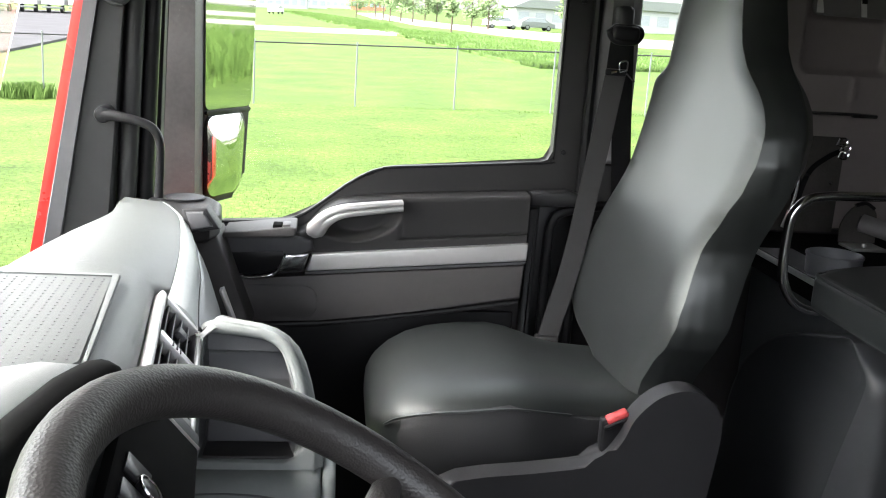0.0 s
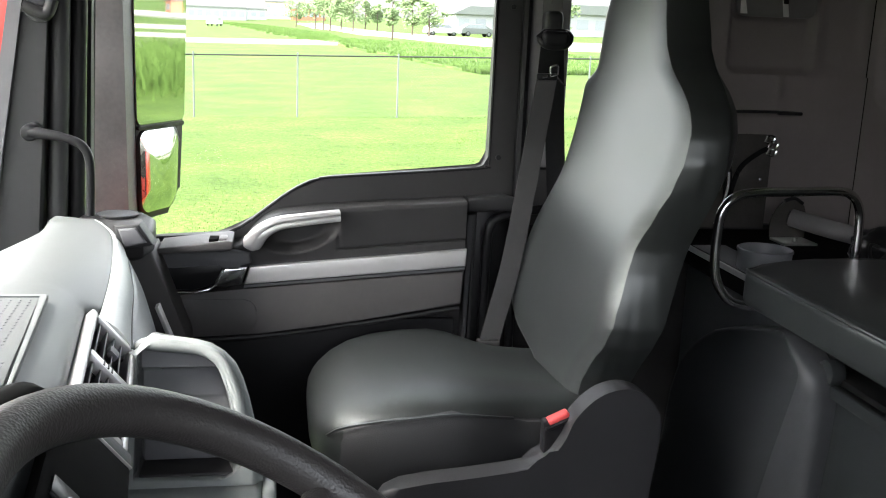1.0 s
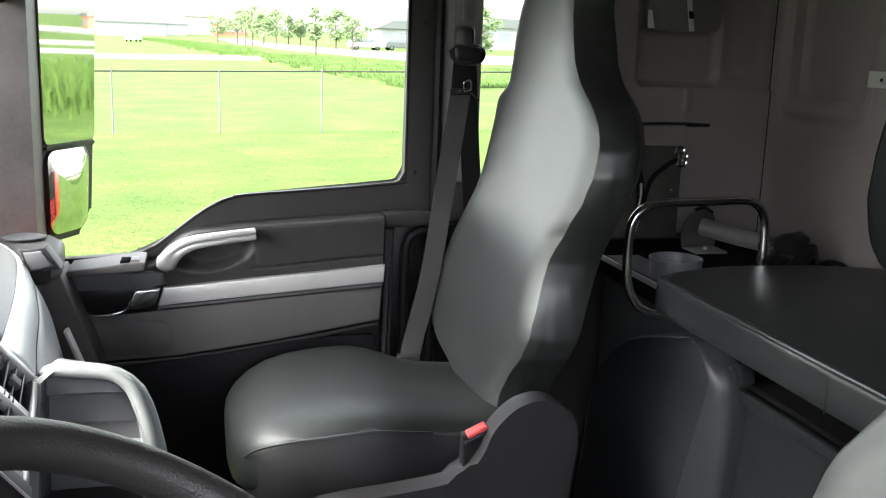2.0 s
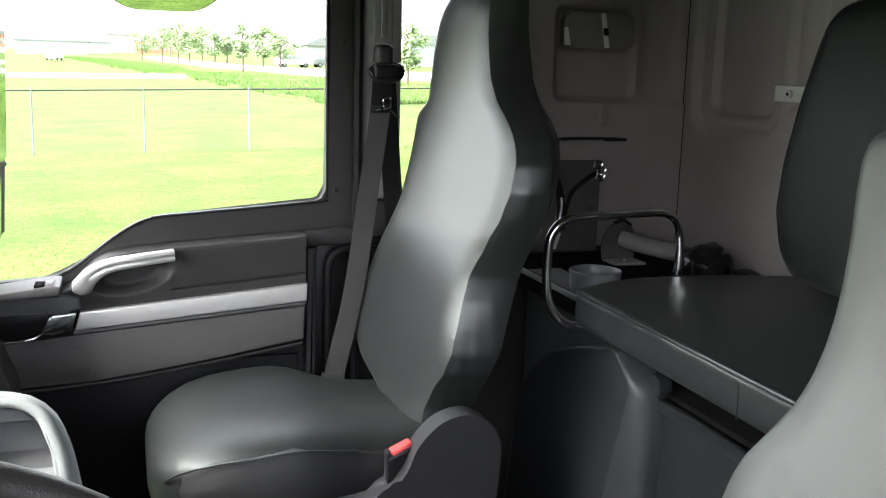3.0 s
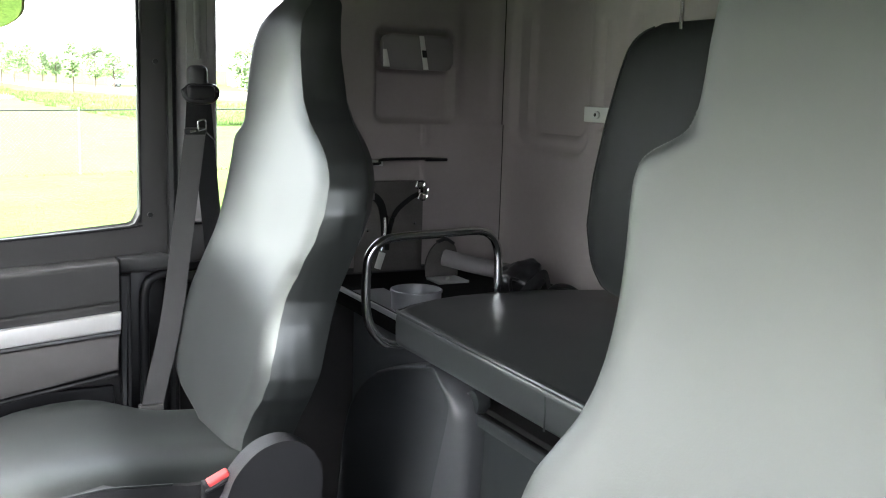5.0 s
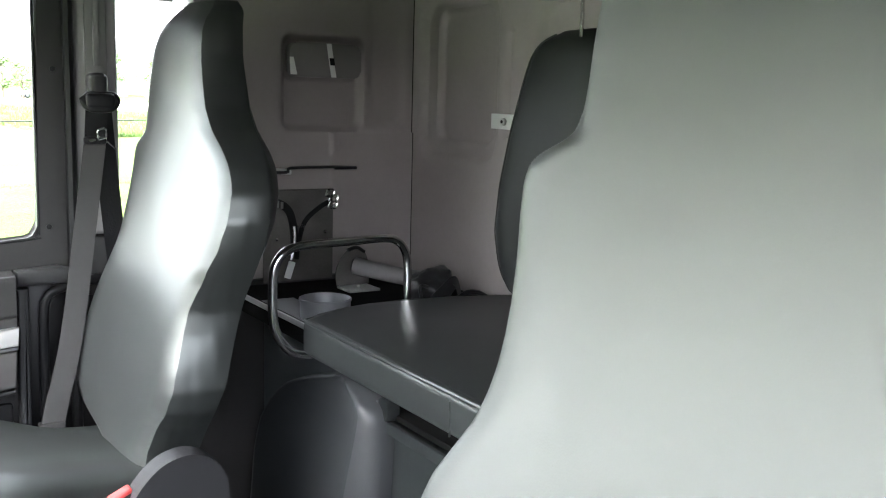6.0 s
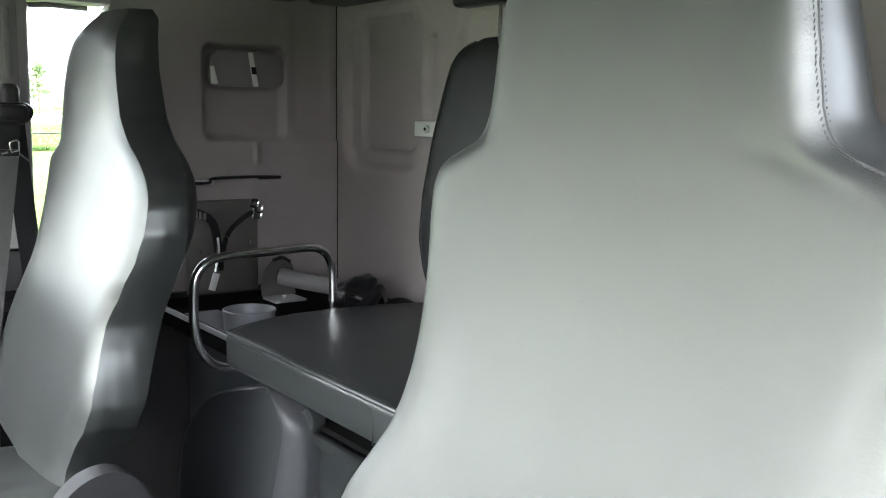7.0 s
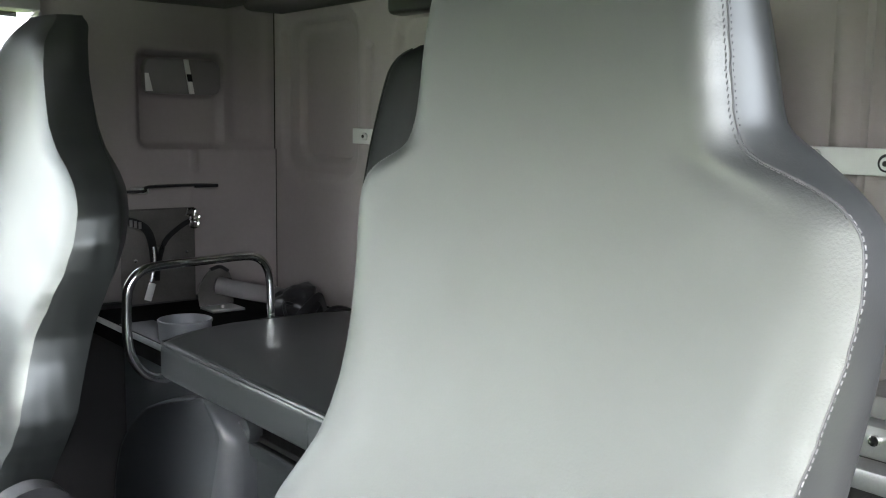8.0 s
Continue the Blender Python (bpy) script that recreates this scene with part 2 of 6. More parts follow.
def glide(pts, k=6):
    """A smooth line through some points."""
    P = [Vector(p) for p in pts]
    P = [P[0] * 2 - P[1]] + P + [P[-1] * 2 - P[-2]]
    out = []
    for i in range(1, len(P) - 2):
        a, b, c, d = P[i - 1 : i + 3]
        for j in range(k):
            t = j / k
            out.append(0.5 * (2 * b + (c - a) * t + (2 * a - 5 * b + 4 * c - d) * t * t + (3 * b - a - 3 * c + d) * t ** 3))
    return out + [P[-2]]


def tube(pts, rad, n=12, k=6, bm=None, flat=1.0, closed=False):
    """A round bar along a smooth line; rad may be a list along the line."""
    bm = bm or bmesh.new()
    line = glide(pts, k) if k > 1 else [Vector(p) for p in pts]
    m = len(line)
    radii = np.interp(np.linspace(0, 1, m), np.linspace(0, 1, len(rad)), rad) if isinstance(rad, (list, tuple)) else [rad] * m
    rings, side = [], None
    for i, p in enumerate(line):
        t = (line[(i + 1) % m if closed else min(i + 1, m - 1)] - line[i - 1 if closed else max(i - 1, 0)]).normalized()
        if side is None:
            side = t.orthogonal().normalized()
        side = (side - t * side.dot(t)).normalized()
        up = t.cross(side)
        rings.append([bm.verts.new(p + float(radii[i]) * (math.cos(a) * side + flat * math.sin(a) * up)) for a in np.linspace(0, 2 * math.pi, n, endpoint=False)])
    skin(bm, rings, closed)
    return bm


def skin(bm, rings, closed=False, caps=True):
    n = len(rings[0])
    for i in range(len(rings) - (0 if closed else 1)):
        a, b = rings[i], rings[(i + 1) % len(rings)]
        for j in range(n):
            bm.faces.new((a[j], a[(j + 1) % n], b[(j + 1) % n], b[j]))
    if caps and not closed:
        bm.faces.new(rings[0])
        bm.faces.new(rings[-1][::-1])


def loft(rings, bm=None):
    bm = bm or bmesh.new()
    skin(bm, [[bm.verts.new(p) for p in ring] for ring in rings])
    return bm


def disc(c, r, h, axis="z", n=24, bev=0.003, bm=None):
    poly = [(math.cos(a) * r, math.sin(a) * r) for a in np.linspace(0, 2 * math.pi, n, endpoint=False)]
    k = {"x": (c[1], c[2], c[0]), "y": (c[0], c[2], c[1]), "z": (c[0], c[1], c[2])}[axis]
    return prism([(p[0] + k[0], p[1] + k[1]) for p in poly], axis, k[2], k[2] + h, bev, 2, bm)


def ribbon(pts, width, thick, k=6, across=(1, 0, 0), bm=None):
    """A flat strap along a smooth line."""
    bm = bm or bmesh.new()
    line = glide(pts, k)
    rings = []
    for i, p in enumerate(line):
        t = (line[min(i + 1, len(line) - 1)] - line[max(i - 1, 0)]).normalized()
        s = Vector(across)
        s = (s - t * s.dot(t)).normalized()
        u = t.cross(s) * thick / 2
        s *= width / 2
        rings.append([bm.verts.new(q) for q in (p - s - u, p + s - u, p + s + u, p - s + u)])
    skin(bm, rings)
    return bm


def rounded(poly_lo, poly_hi, r, n=5):
    """A rectangle with round corners, as a polygon."""
    (x0, y0), (x1, y1) = poly_lo, poly_hi
    out = []
    for cx, cy, a0 in ((x1 - r, y1 - r, 0), (x0 + r, y1 - r, 90), (x0 + r, y0 + r, 180), (x1 - r, y0 + r, 270)):
        out += [(cx + r * math.cos(radians(a0 + 90 * i / n)), cy + r * math.sin(radians(a0 + 90 * i / n))) for i in range(n + 1)]
    return out


def sdf(u, v, u0, v0, u1, v1, r):
    """Distance to a rectangle with round corners, negative inside."""
    dx, dy = abs(u - (u0 + u1) / 2) - (u1 - u0) / 2 + r, abs(v - (v0 + v1) / 2) - (v1 - v0) / 2 + r
    return math.hypot(max(dx, 0), max(dy, 0)) + min(max(dx, dy), 0) - r


def step(x):
    x = min(1, max(0, x))
    return x * x * (3 - 2 * x)


def stamped(axis, at, u0, v0, u1, v1, marks, cell, back):
    """A pressed panel: marks are (u0, v0, u1, v1, corner, depth, slope); a plain back closes it to the thickness of the wall."""
    nu, nv = max(2, round((u1 - u0) / cell)), max(2, round((v1 - v0) / cell))
    bm = bmesh.new()
    grid = []
    for i in range(nu + 1):
        row = []
        for j in range(nv + 1):
            u, v = u0 + (u1 - u0) * i / nu, v0 + (v1 - v0) * j / nv
            d = sum(m[5] * step(0.5 - sdf(u, v, *m[:5]) / m[6]) for m in marks)
            row.append(bm.verts.new(place(axis, (u, v), at + d)))
        grid.append(row)
    for i in range(nu):
        for j in range(nv):
            bm.faces.new((grid[i][j], grid[i + 1][j], grid[i + 1][j + 1], grid[i][j + 1]))
    rim = [grid[i][0] for i in range(nu + 1)] + [grid[nu][j] for j in range(1, nv + 1)] + [grid[i][nv] for i in range(nu - 1, -1, -1)] + [grid[0][j] for j in range(nv - 1, 0, -1)]
    far = [bm.verts.new(place(axis, (v.co.y, v.co.z) if axis == "x" else (v.co.x, v.co.z), back)) for v in rim]
    for i in range(len(rim)):
        bm.faces.new((rim[i], rim[(i + 1) % len(rim)], far[(i + 1) % len(rim)], far[i]))
    bm.faces.new(far)
    return bm


def table(z, pairs, soft=0.0):
    """A value read between pairs; soft rounds off the bends over that length."""
    xs, ys = [p[0] for p in pairs], [p[1] for p in pairs]
    return float(np.mean([np.interp(z + soft * k, xs, ys) for k in (-1, -0.67, -0.33, 0, 0.33, 0.67, 1)]))

MIDDLE = 1.20          # the cab's centre line
SILL = [(-0.03, 1.972), (0.04, 1.975), (0.122, 1.985), (0.25, 1.992), (0.285, 2.0), (0.33, 2.029), (0.393, 2.078), (0.43, 2.102), (0.455, 2.115), (0.48, 2.122), (0.512, 2.127), (0.845, 2.152), (0.858, 2.158), (0.866, 2.172), (0.868, 2.19)]


# ---- ground and distance ----
def ground_z(x, y):
    return -0.46 + 0.025 * max(-300, min(300, x)) + 0.016 * max(-60, min(500, y))


def ground():
    bm = bmesh.new()
    xs = [-2500, -900, -300] + [x for x in range(-200, 201, 20)] + [300, 900, 2500]
    ys = [-2500, -900, -300, -60] + [y for y in range(-40, 241, 10)] + [300, 400, 500, 1200, 3000]
    grid = [[bm.verts.new((x, y, ground_z(x, y) + (0.12 * noise.noise((x * 0.05, y * 0.05, 0)) if 5 < y < 200 else 0))) for y in ys] for x in xs]
    for i in range(len(xs) - 1):
        for j in range(len(ys) - 1):
            bm.faces.new((grid[i][j], grid[i + 1][j], grid[i + 1][j + 1], grid[i][j + 1]))
    lone("ground", bm, M_GRASS, "sunlit mown green lawn around the truck", "lawn", "structure")


def sheet(name, poly, material, label, category, up=0.15):
    bm = bmesh.new()
    top = [bm.verts.new((x, y, ground_z(x, y) + up)) for x, y in poly]
    low = [bm.verts.new((x, y, ground_z(x, y) - 0.3)) for x, y in poly]
    bm.faces.new(top)
    for i in range(len(poly)):
        bm.faces.new((top[i - 1], top[i], low[i], low[i - 1]))
    lone(name, bm, material, label, category, "structure")


def blades(name, count, area, height, width, label, category, material, rng):
    """Upright tapered blades in clumps."""
    verts, faces = [], []
    for _ in range(count):
        x, y = area(rng)
        z = ground_z(x, y)
        h = height * rng.uniform(0.5, 1.2)
        a = rng.uniform(0, math.pi)
        dx, dy = math.cos(a) * width, math.sin(a) * width
        lx, ly = rng.uniform(-0.4, 0.4) * h, rng.uniform(-0.4, 0.4) * h
        k = len(verts)
        verts += [(x - dx, y - dy, z - 0.1), (x + dx, y + dy, z - 0.1), (x + dx * 0.7 + lx * 0.4, y + dy * 0.7 + ly * 0.4, z + h * 0.6), (x + lx, y + ly, z + h)]
        faces += [(k, k + 1, k + 2), (k, k + 2, k + 3)]
    me = bpy.data.meshes.new(name)
    me.from_pydata(verts, [], faces)
    me.materials.append(material)
    tagged(new(name, me), label, category, "", "stuff")


WEED_NEAR = [(47.5, 10.2), (55.4, 9.1), (64.5, 8.2), (74.4, 6.9), (87.9, 5.6), (98.8, 3.1), (111, 1.6), (131.7, -1.0), (172, -6.4), (210, -11.1)]
WEED_FAR = [(47.5, 24.0), (70, 20.5), (82.5, 17.0), (89, 14.0), (96.7, 10.8), (105.6, 7.2), (126, 7.0), (148.5, 3.8), (186, -2.0), (210, -7.5)]


def weeds_area(rng):
    y = 47 + 163 * rng.random() ** 2.0
    near, far = table(y, WEED_NEAR), table(y, WEED_FAR)
    edge = 0.6 * noise.noise((y * 0.3, 0.0, 1.0))
    return near + edge + (far - near) * rng.random() ** 1.3, y


def fence():
    f = thing("fence", (0, 27.05, 0.0), "grey galvanised chain-link fence across the lawn", "fence")
    post = finish("post", tube([(0, 0, -0.2), (0, 0, 1.79)], 0.024, 8, 1), M_GALV)
    for i in range(-9, 14):
        x = 0.954 + 2.753 * i
        ob = new("post", post)
        ob.parent, ob.matrix_parent_inverse = f, f.matrix_basis.inverted()
        ob.matrix_basis = Matrix.Translation((x, 27.05, ground_z(x, 27.05)))
    x0, x1 = -26, 40
    part("top_wire", tube([(x0, 27.05, ground_z(x0, 27.05) + 1.71), (x1, 27.05, ground_z(x1, 27.05) + 1.71)], 0.02, 8, 1), M_DARK, f)
    bm = bmesh.new()
    w = 0.0010
    for i in range(-240, 400):
        for d in (-1, 1):
            a = Vector((i * 0.1, 27.05, 0.0))
            b = a + Vector((1.65 * d, 0, 0))
            a.z, b.z = ground_z(a.x, 27.05) + 0.02, ground_z(b.x, 27.05) + 1.69
            t = Vector((w * 0.7, 0, -w * 0.7 * d))
            q = [bm.verts.new(p) for p in (a - t, a + t, b + t, b - t)]
            bm.faces.new(q)
    tagged(part("wire_mesh", bm, M_GALV, f), "fine woven wire mesh", "", "", "stuff")


def tree(x, y, h, wide, seed, slim=False):
    rng = random.Random(seed)
    z = ground_z(x, y)
    t = thing("tree", (x, y, z), "young street tree with a thin trunk and light green crown" if not slim else "slender upright conical young tree", "tree", "street trees")
    trunk = tube([(x, y, z - 0.2), (x + 0.05, y, z + h * 0.3), (x, y + 0.05, z + h * 0.62), (x, y, z + h * 0.9)], [0.13, 0.1, 0.07, 0.03], 7, 3)
    for i in range(7):
        a, b = rng.uniform(0, 6.28), rng.uniform(0.35, 0.75)
        r = wide * rng.uniform(0.5, 0.9)
        tube([(x, y, z + h * b), (x + r * 0.5 * math.cos(a), y + r * 0.5 * math.sin(a), z + h * (b + 0.1)), (x + r * math.cos(a), y + r * math.sin(a), z + h * (b + 0.16))], [0.05, 0.035, 0.015], 5, 2, trunk)
    part("trunk", trunk, M_BARK, t)
    verts, faces = [], []
    blobs = [(rng.uniform(0, 6.28), rng.uniform(0.3, 1.0), rng.uniform(0, 1)) for _ in range(22)]
    for a, rr, hh in blobs:
        prof = (1 - hh) ** 0.6 if slim else math.sin(math.pi * (0.12 + 0.83 * hh)) ** 0.7
        c = Vector((x + wide * rr * prof * math.cos(a), y + wide * rr * prof * math.sin(a), z + h * (0.34 + 0.62 * hh)))
        s = wide * rng.uniform(0.25, 0.45)
        for _ in range(46):
            p = c + Vector((rng.gauss(0, 0.5), rng.gauss(0, 0.5), rng.gauss(0, 0.42))) * s
            d = Vector((rng.uniform(-1, 1), rng.uniform(-1, 1), rng.uniform(-0.6, 0.6))).normalized() * rng.uniform(0.12, 0.24)
            e = d.orthogonal().normalized() * rng.uniform(0.07, 0.14)
            k = len(verts)
            verts += [p - d, p + e, p + d, p - e]
            faces.append((k, k + 1, k + 2, k + 3))
    me = bpy.data.meshes.new("crown")
    me.from_pydata([tuple(v) for v in verts], [], faces)
    me.materials.append(M_LEAF)
    ob = new("crown", me)
    ob.parent, ob.matrix_parent_inverse = t, t.matrix_basis.inverted()


def building(x, y, w, d, h, material, label, cols, rows, pitch=0.0):
    z = ground_z(x, y)
    b = thing("building", (x, y, z), label, "building", "far buildings")
    part("wall", box((x - w / 2, y, z - 1), (x + w / 2, y + d, z + h), 0), material, b)
    if pitch:
        part("roof", prism([(x - w / 2 - 0.5, z + h), (x + w / 2 + 0.5, z + h), (x + w / 2 * 0.6, z + h + pitch), (x - w / 2 * 0.6, z + h + pitch)], "y", y - 0.5, y + d, 0), M_GALV, b)
    else:
        part("roof", box((x - w / 2 - 0.2, y - 0.2, z + h), (x + w / 2 + 0.2, y + d, z + h + 0.35), 0), M_GALV, b)
    pane = finish("window", box((-w / cols * 0.3, -0.06, -h / rows * 0.22), (w / cols * 0.3, 0.1, h / rows * 0.22), 0), M_PANE)
    for i in range(cols):
        for j in range(rows):
            ob = new("window", pane)
            ob.parent, ob.matrix_parent_inverse = b, b.matrix_basis.inverted()
            ob.matrix_basis = Matrix.Translation((x - w / 2 + w * (i + 0.5) / cols, y, z + h * (j + 0.55) / rows))


def parked_car(x, y, turn, material, label):
    c = thing("parked_car", (x, y, ground_z(x, y) + 0.15), label, "car", "parked cars")
    c.matrix_basis = Matrix.Translation((x, y, ground_z(x, y) + 0.15)) @ Matrix.Rotation(radians(turn), 4, "Z")

    def add(name, bm, material, parent=c):
        ob = new(name, finish(name, bm, material))
        ob.parent = parent
        return ob

    add("body", prism([(-2.2, 0.35), (2.2, 0.35), (2.2, 0.85), (1.4, 0.95), (0.8, 1.45), (-1.2, 1.5), (-2.1, 0.95)], "y", -0.85, 0.85, 0.08, 3), material)
    for s in (-0.861, 0.861):
        add("window", prism([(-1.75, 0.98), (1.15, 0.98), (0.72, 1.38), (-1.15, 1.42)], "y", s - 0.02, s + 0.02, 0), M_PANE)
    for wx in (-1.35, 1.35):
        for wy in (-0.85, 0.65):
            w = add("wheel", disc((wx, wy, 0.32), 0.32, 0.2, "y", 18, 0.03), M_BLACK)
            add("rim", disc((wx, wy - 0.012 if wy < 0 else wy + 0.19, 0.32), 0.19, 0.02, "y", 14, 0.004), M_GALV, w)


ground()
sheet("path", [(-17, 99.8), (-8.8, 98.2), (6.1, 95.3), (6.0, 87.0), (-8.1, 90.5), (-17, 92)], M_ROAD, "pale concrete path across the lawn", "path")
sheet("weed_bed", [(x, y) for y, x in WEED_NEAR] + [(x, y) for y, x in WEED_FAR[::-1]], M_WEED, "uncut strip of rough green weeds", "rough grass", 0.13)
sheet("road", [(4.8, 215), (6.5, 167), (11.5, 126), (15.5, 104), (19, 88.5), (25, 79), (60, 62), (160, 50), (160, 62), (70, 76), (32, 95), (24.5, 106), (20, 118), (15.5, 137), (11.5, 170), (10, 215)], M_ROAD, "pale sunlit concrete road", "road", 0.2)
sheet("car_park", [(-80, 30), (-14.2, 44.5), (-15, 58), (-18, 80), (-26, 130), (-80, 130)], M_ASPH, "grey asphalt yard beyond the fence", "car park", 0.12)
sheet("path_rear", [(72.5, 5), (39.5, 62), (42.5, 63.5), (76, 7)], M_ROAD, "pale concrete path behind the truck", "path", 0.12)
sheet("lane_rear", [(88, 6), (55, 64), (60, 67), (94, 9)], M_ROAD, "pale concrete lane behind the truck", "lane", 0.12)
rng = random.Random(4)
blades("tall_grass", 60000, weeds_area, 0.28, 0.022, "uncut band of tall green weeds", "tall grass", M_WEED, rng)
blades("fence_grass", 4500, lambda r: (r.uniform(-20, 30), 27.05 + r.gauss(0, 0.24)), 0.07, 0.012, "untrimmed grass tufts along the fence foot", "grass", M_WEED, rng)
blades("shrub", 1300, lambda r: (-7.7 + r.gauss(0, 0.28), 27.0 + r.gauss(0, 0.22)), 0.42, 0.010, "scrubby bush beside a fence post", "bush", M_WEED, rng)
blades("lawn_grass", 130000, lambda r: (r.uniform(-7, 13), 6.5 + 22 * r.random() ** 1.3), 0.02, 0.005, "short mown blades with dry yellow patches", "grass", M_BLADE, rng)
blades("reed_bed", 5000, lambda r: (29.5 + r.gauss(0, 1.6) + 0.5 * r.uniform(-9, 9), 20.0 + r.gauss(0, 1.0) - 0.86 * r.uniform(-9, 9)), 1.0, 0.035, "stand of tall green reeds on the lawn behind the truck", "reeds", M_WEED, rng)
fence()
for i, (x, y, h, w, slim) in enumerate([(3.8, 178, 5.2, 2.3, 0), (6.6, 163, 5.4, 2.4, 0), (7.5, 154.4, 5.4, 2.2, 0), (8.1, 146, 5.8, 2.1, 0), (9.5, 143, 5.2, 2.0, 0), (10.7, 136.2, 5.2, 2.0, 0), (13.6, 150, 4.6, 1.3, 1), (15.4, 150, 4.2, 1.3, 0),
                                        (12.4, 104, 5.1, 0.9, 1), (16.3, 117.2, 4.9, 1.6, 0), (18.0, 115.1, 4.3, 1.9, 0), (26, 108, 5.6, 1.4, 1), (20.7, 70.7, 4.5, 1.55, 0), (36, 90, 5.5, 1.8, 0), (44, 84, 5.5, 2, 0), (104, 56, 6, 1.1, 1)]):
    tree(x, y, h, w, 20 + i, bool(slim))
building(-16, 265, 17, 15, 3.2, M_CLAD, "low pale commercial building far off", 8, 1)
building(-6, 290, 7, 12, 2.9, M_CLAD, "small pale commercial building far off", 3, 1)
building(1.0, 318, 8.5, 12, 5.2, M_BEIGE, "beige two-storey building far off", 4, 2)
building(9.5, 290, 10, 12, 3.2, M_BRICK, "red brick building far off behind trees", 6, 1)
building(31, 142, 10, 10, 2.7, M_CLAD, "white house with a low pitched roof", 4, 1, 1.2)
building(44, 134, 11, 10, 3.0, M_CLAD, "white house with a low pitched roof", 4, 1, 1.3)
building(66, 125, 22, 18, 5, M_CLAD, "white office block with dark windows", 5, 2)
building(110, 67.2, 1.3, 1.6, 1.7, M_BRICK, "small red brick kiosk behind the lane", 1, 1)
for i in range(6):
    x, y = -40 + i * 2.9, 116.0
    z = ground_z(x, y) + 0.12
    t = thing("box_trailer", (x, y, z), "white box trailer parked in the yard", "trailer", "parked trailers")
    part("body", box((x - 1.2, y, z + 0.9), (x + 1.2, y + 8, z + 3.0), 0.05), M_WHITE, t)
    part("bumper", box((x - 1.15, y - 0.1, z + 0.5), (x + 1.15, y + 0.1, z + 0.7), 0.02), M_GALV, t)
    for d in (-0.9, 0.6):
        part("tyre", disc((x + d, y + 1.2, z + 0.45), 0.45, 0.3, "x", 16, 0.04), M_DARK, t)
parked_car(20.5, 121, 8, M_WHITE, "white car parked on the far road")
parked_car(24.5, 119, 8, M_GALV, "silver car parked on the far road")
parked_car(-9.5, 165, 80, M_WHITE, "white car far along the lawn")


# ---- cab shell ----
def wall(name, bm, label, material=M_WALL, category="wall"):
    return lone(name, bm, material, label, category, "structure")


wall("floor", box((-0.45, 0.09, 1.12), (1.89, 2.32, 1.1785), 0), "black rubber cab floor", M_FLOOR, "floor")
ceil = box((-0.3, 0.13, 2.80), (1.88, 2.27, 2.86), 0)
box((1.70, 0.2, 2.735), (1.828, 2.2, 2.798), 0.02, 3, ceil)
box((1.30, 2.14, 2.742), (1.698, 2.258, 2.798), 0.02, 3, ceil)
wall("ceiling", ceil, "grey cloth headlining with a dark rear edge", M_CEIL, "ceiling")
marks = []
for s in (1, -1):
    def my(a, b):
        return (MIDDLE + s * a, MIDDLE + s * b) if s > 0 else (MIDDLE - b, MIDDLE - a)
    y0, y1 = my(0.675, 1.02)
    marks.append((y0, 2.33, y1, 2.735, 0.06, 0.020, 0.022))
    marks.append((y0 + 0.035, 2.37, y1 - 0.06, 2.70, 0.04, 0.014, 0.016))
    y0, y1 = my(0.605, 0.635) if s > 0 else (0.575, 0.614)
    marks.append((y0, 2.40, y1, 2.645 if s > 0 else 2.605, 0.006, 0.012, 0.009))
    y0, y1 = my(0.08, 0.52)
    marks.append((y0, 2.30, y1, 2.70, 0.06, 0.020, 0.022))
marks.append((0.628, 2.2, 0.648, 2.79, 0.008, 0.010, 0.012))
wall("wall_rear", stamped("x", 1.83, 0.139, 1.18, 2.2605, 2.80, marks, 0.0085, 1.89), "warm grey moulded rear cab wall with pressed panels")
sidemarks = [(1.460, 2.398, 1.676, 2.628, 0.02, 0.024, 0.018), (1.466, 2.522, 1.668, 2.622, 0.02, 0.008, 0.012), (1.590, 1.9, 2.1, 2.392, 0.004, -0.003, 0.012), (1.590, 2.335, 1.606, 2.390, 0.004, -0.004, 0.007), (1.70, 2.41, 1.80, 2.75, 0.03, 0.005, 0.03)]
wall("wall_side", stamped("y", 2.262, 1.235, 2.02, 1.89, 2.80, sidemarks, 0.0045, 2.32), "warm grey moulded side wall behind the passenger seat")
low = box((0.935, 2.262, 1.18), (1.89, 2.32, 2.016), 0)
box((0.935, 2.215, 2.02), (1.232, 2.32, 2.155), 0.006, 2, low)
wall("wall_side_low", low, "dark grey lower side wall of the cab", M_MID)
pillar = box((0.95, 2.205, 2.158), (1.043, 2.32, 2.80), 0.012, 3)
box((1.047, 2.24, 2.70), (1.232, 2.32, 2.80), 0.008, 2, pillar)
box((1.225, 2.24, 2.158), (1.2345, 2.32, 2.697), 0.003, 2, pillar)
wall("pillar_rear", pillar, "light grey trim of the door pillar", M_PILLAR, "pillar")
slot = thing("belt_slider", (0.99, 2.20, 2.53), "grey slotted height slider for the seat belt", "belt slider")
part("plate", box((0.972, 2.198, 2.455), (1.018, 2.204, 2.69), 0.002), M_TRIM, slot)
part("rail", box((0.988, 2.192, 2.53), (1.002, 2.1975, 2.675), 0.002), M_TRIM, slot)
win = thing("window_1", (1.13, 2.29, 2.16), "small rear side window of the cab with rounded corners", "window", "", "structure")
part("pane", prism(rounded((1.045, 2.157), (1.224, 2.70), 0.03), "y", 2.296, 2.298, 0), M_GLASS, win, "clear pane").visible_shadow = False
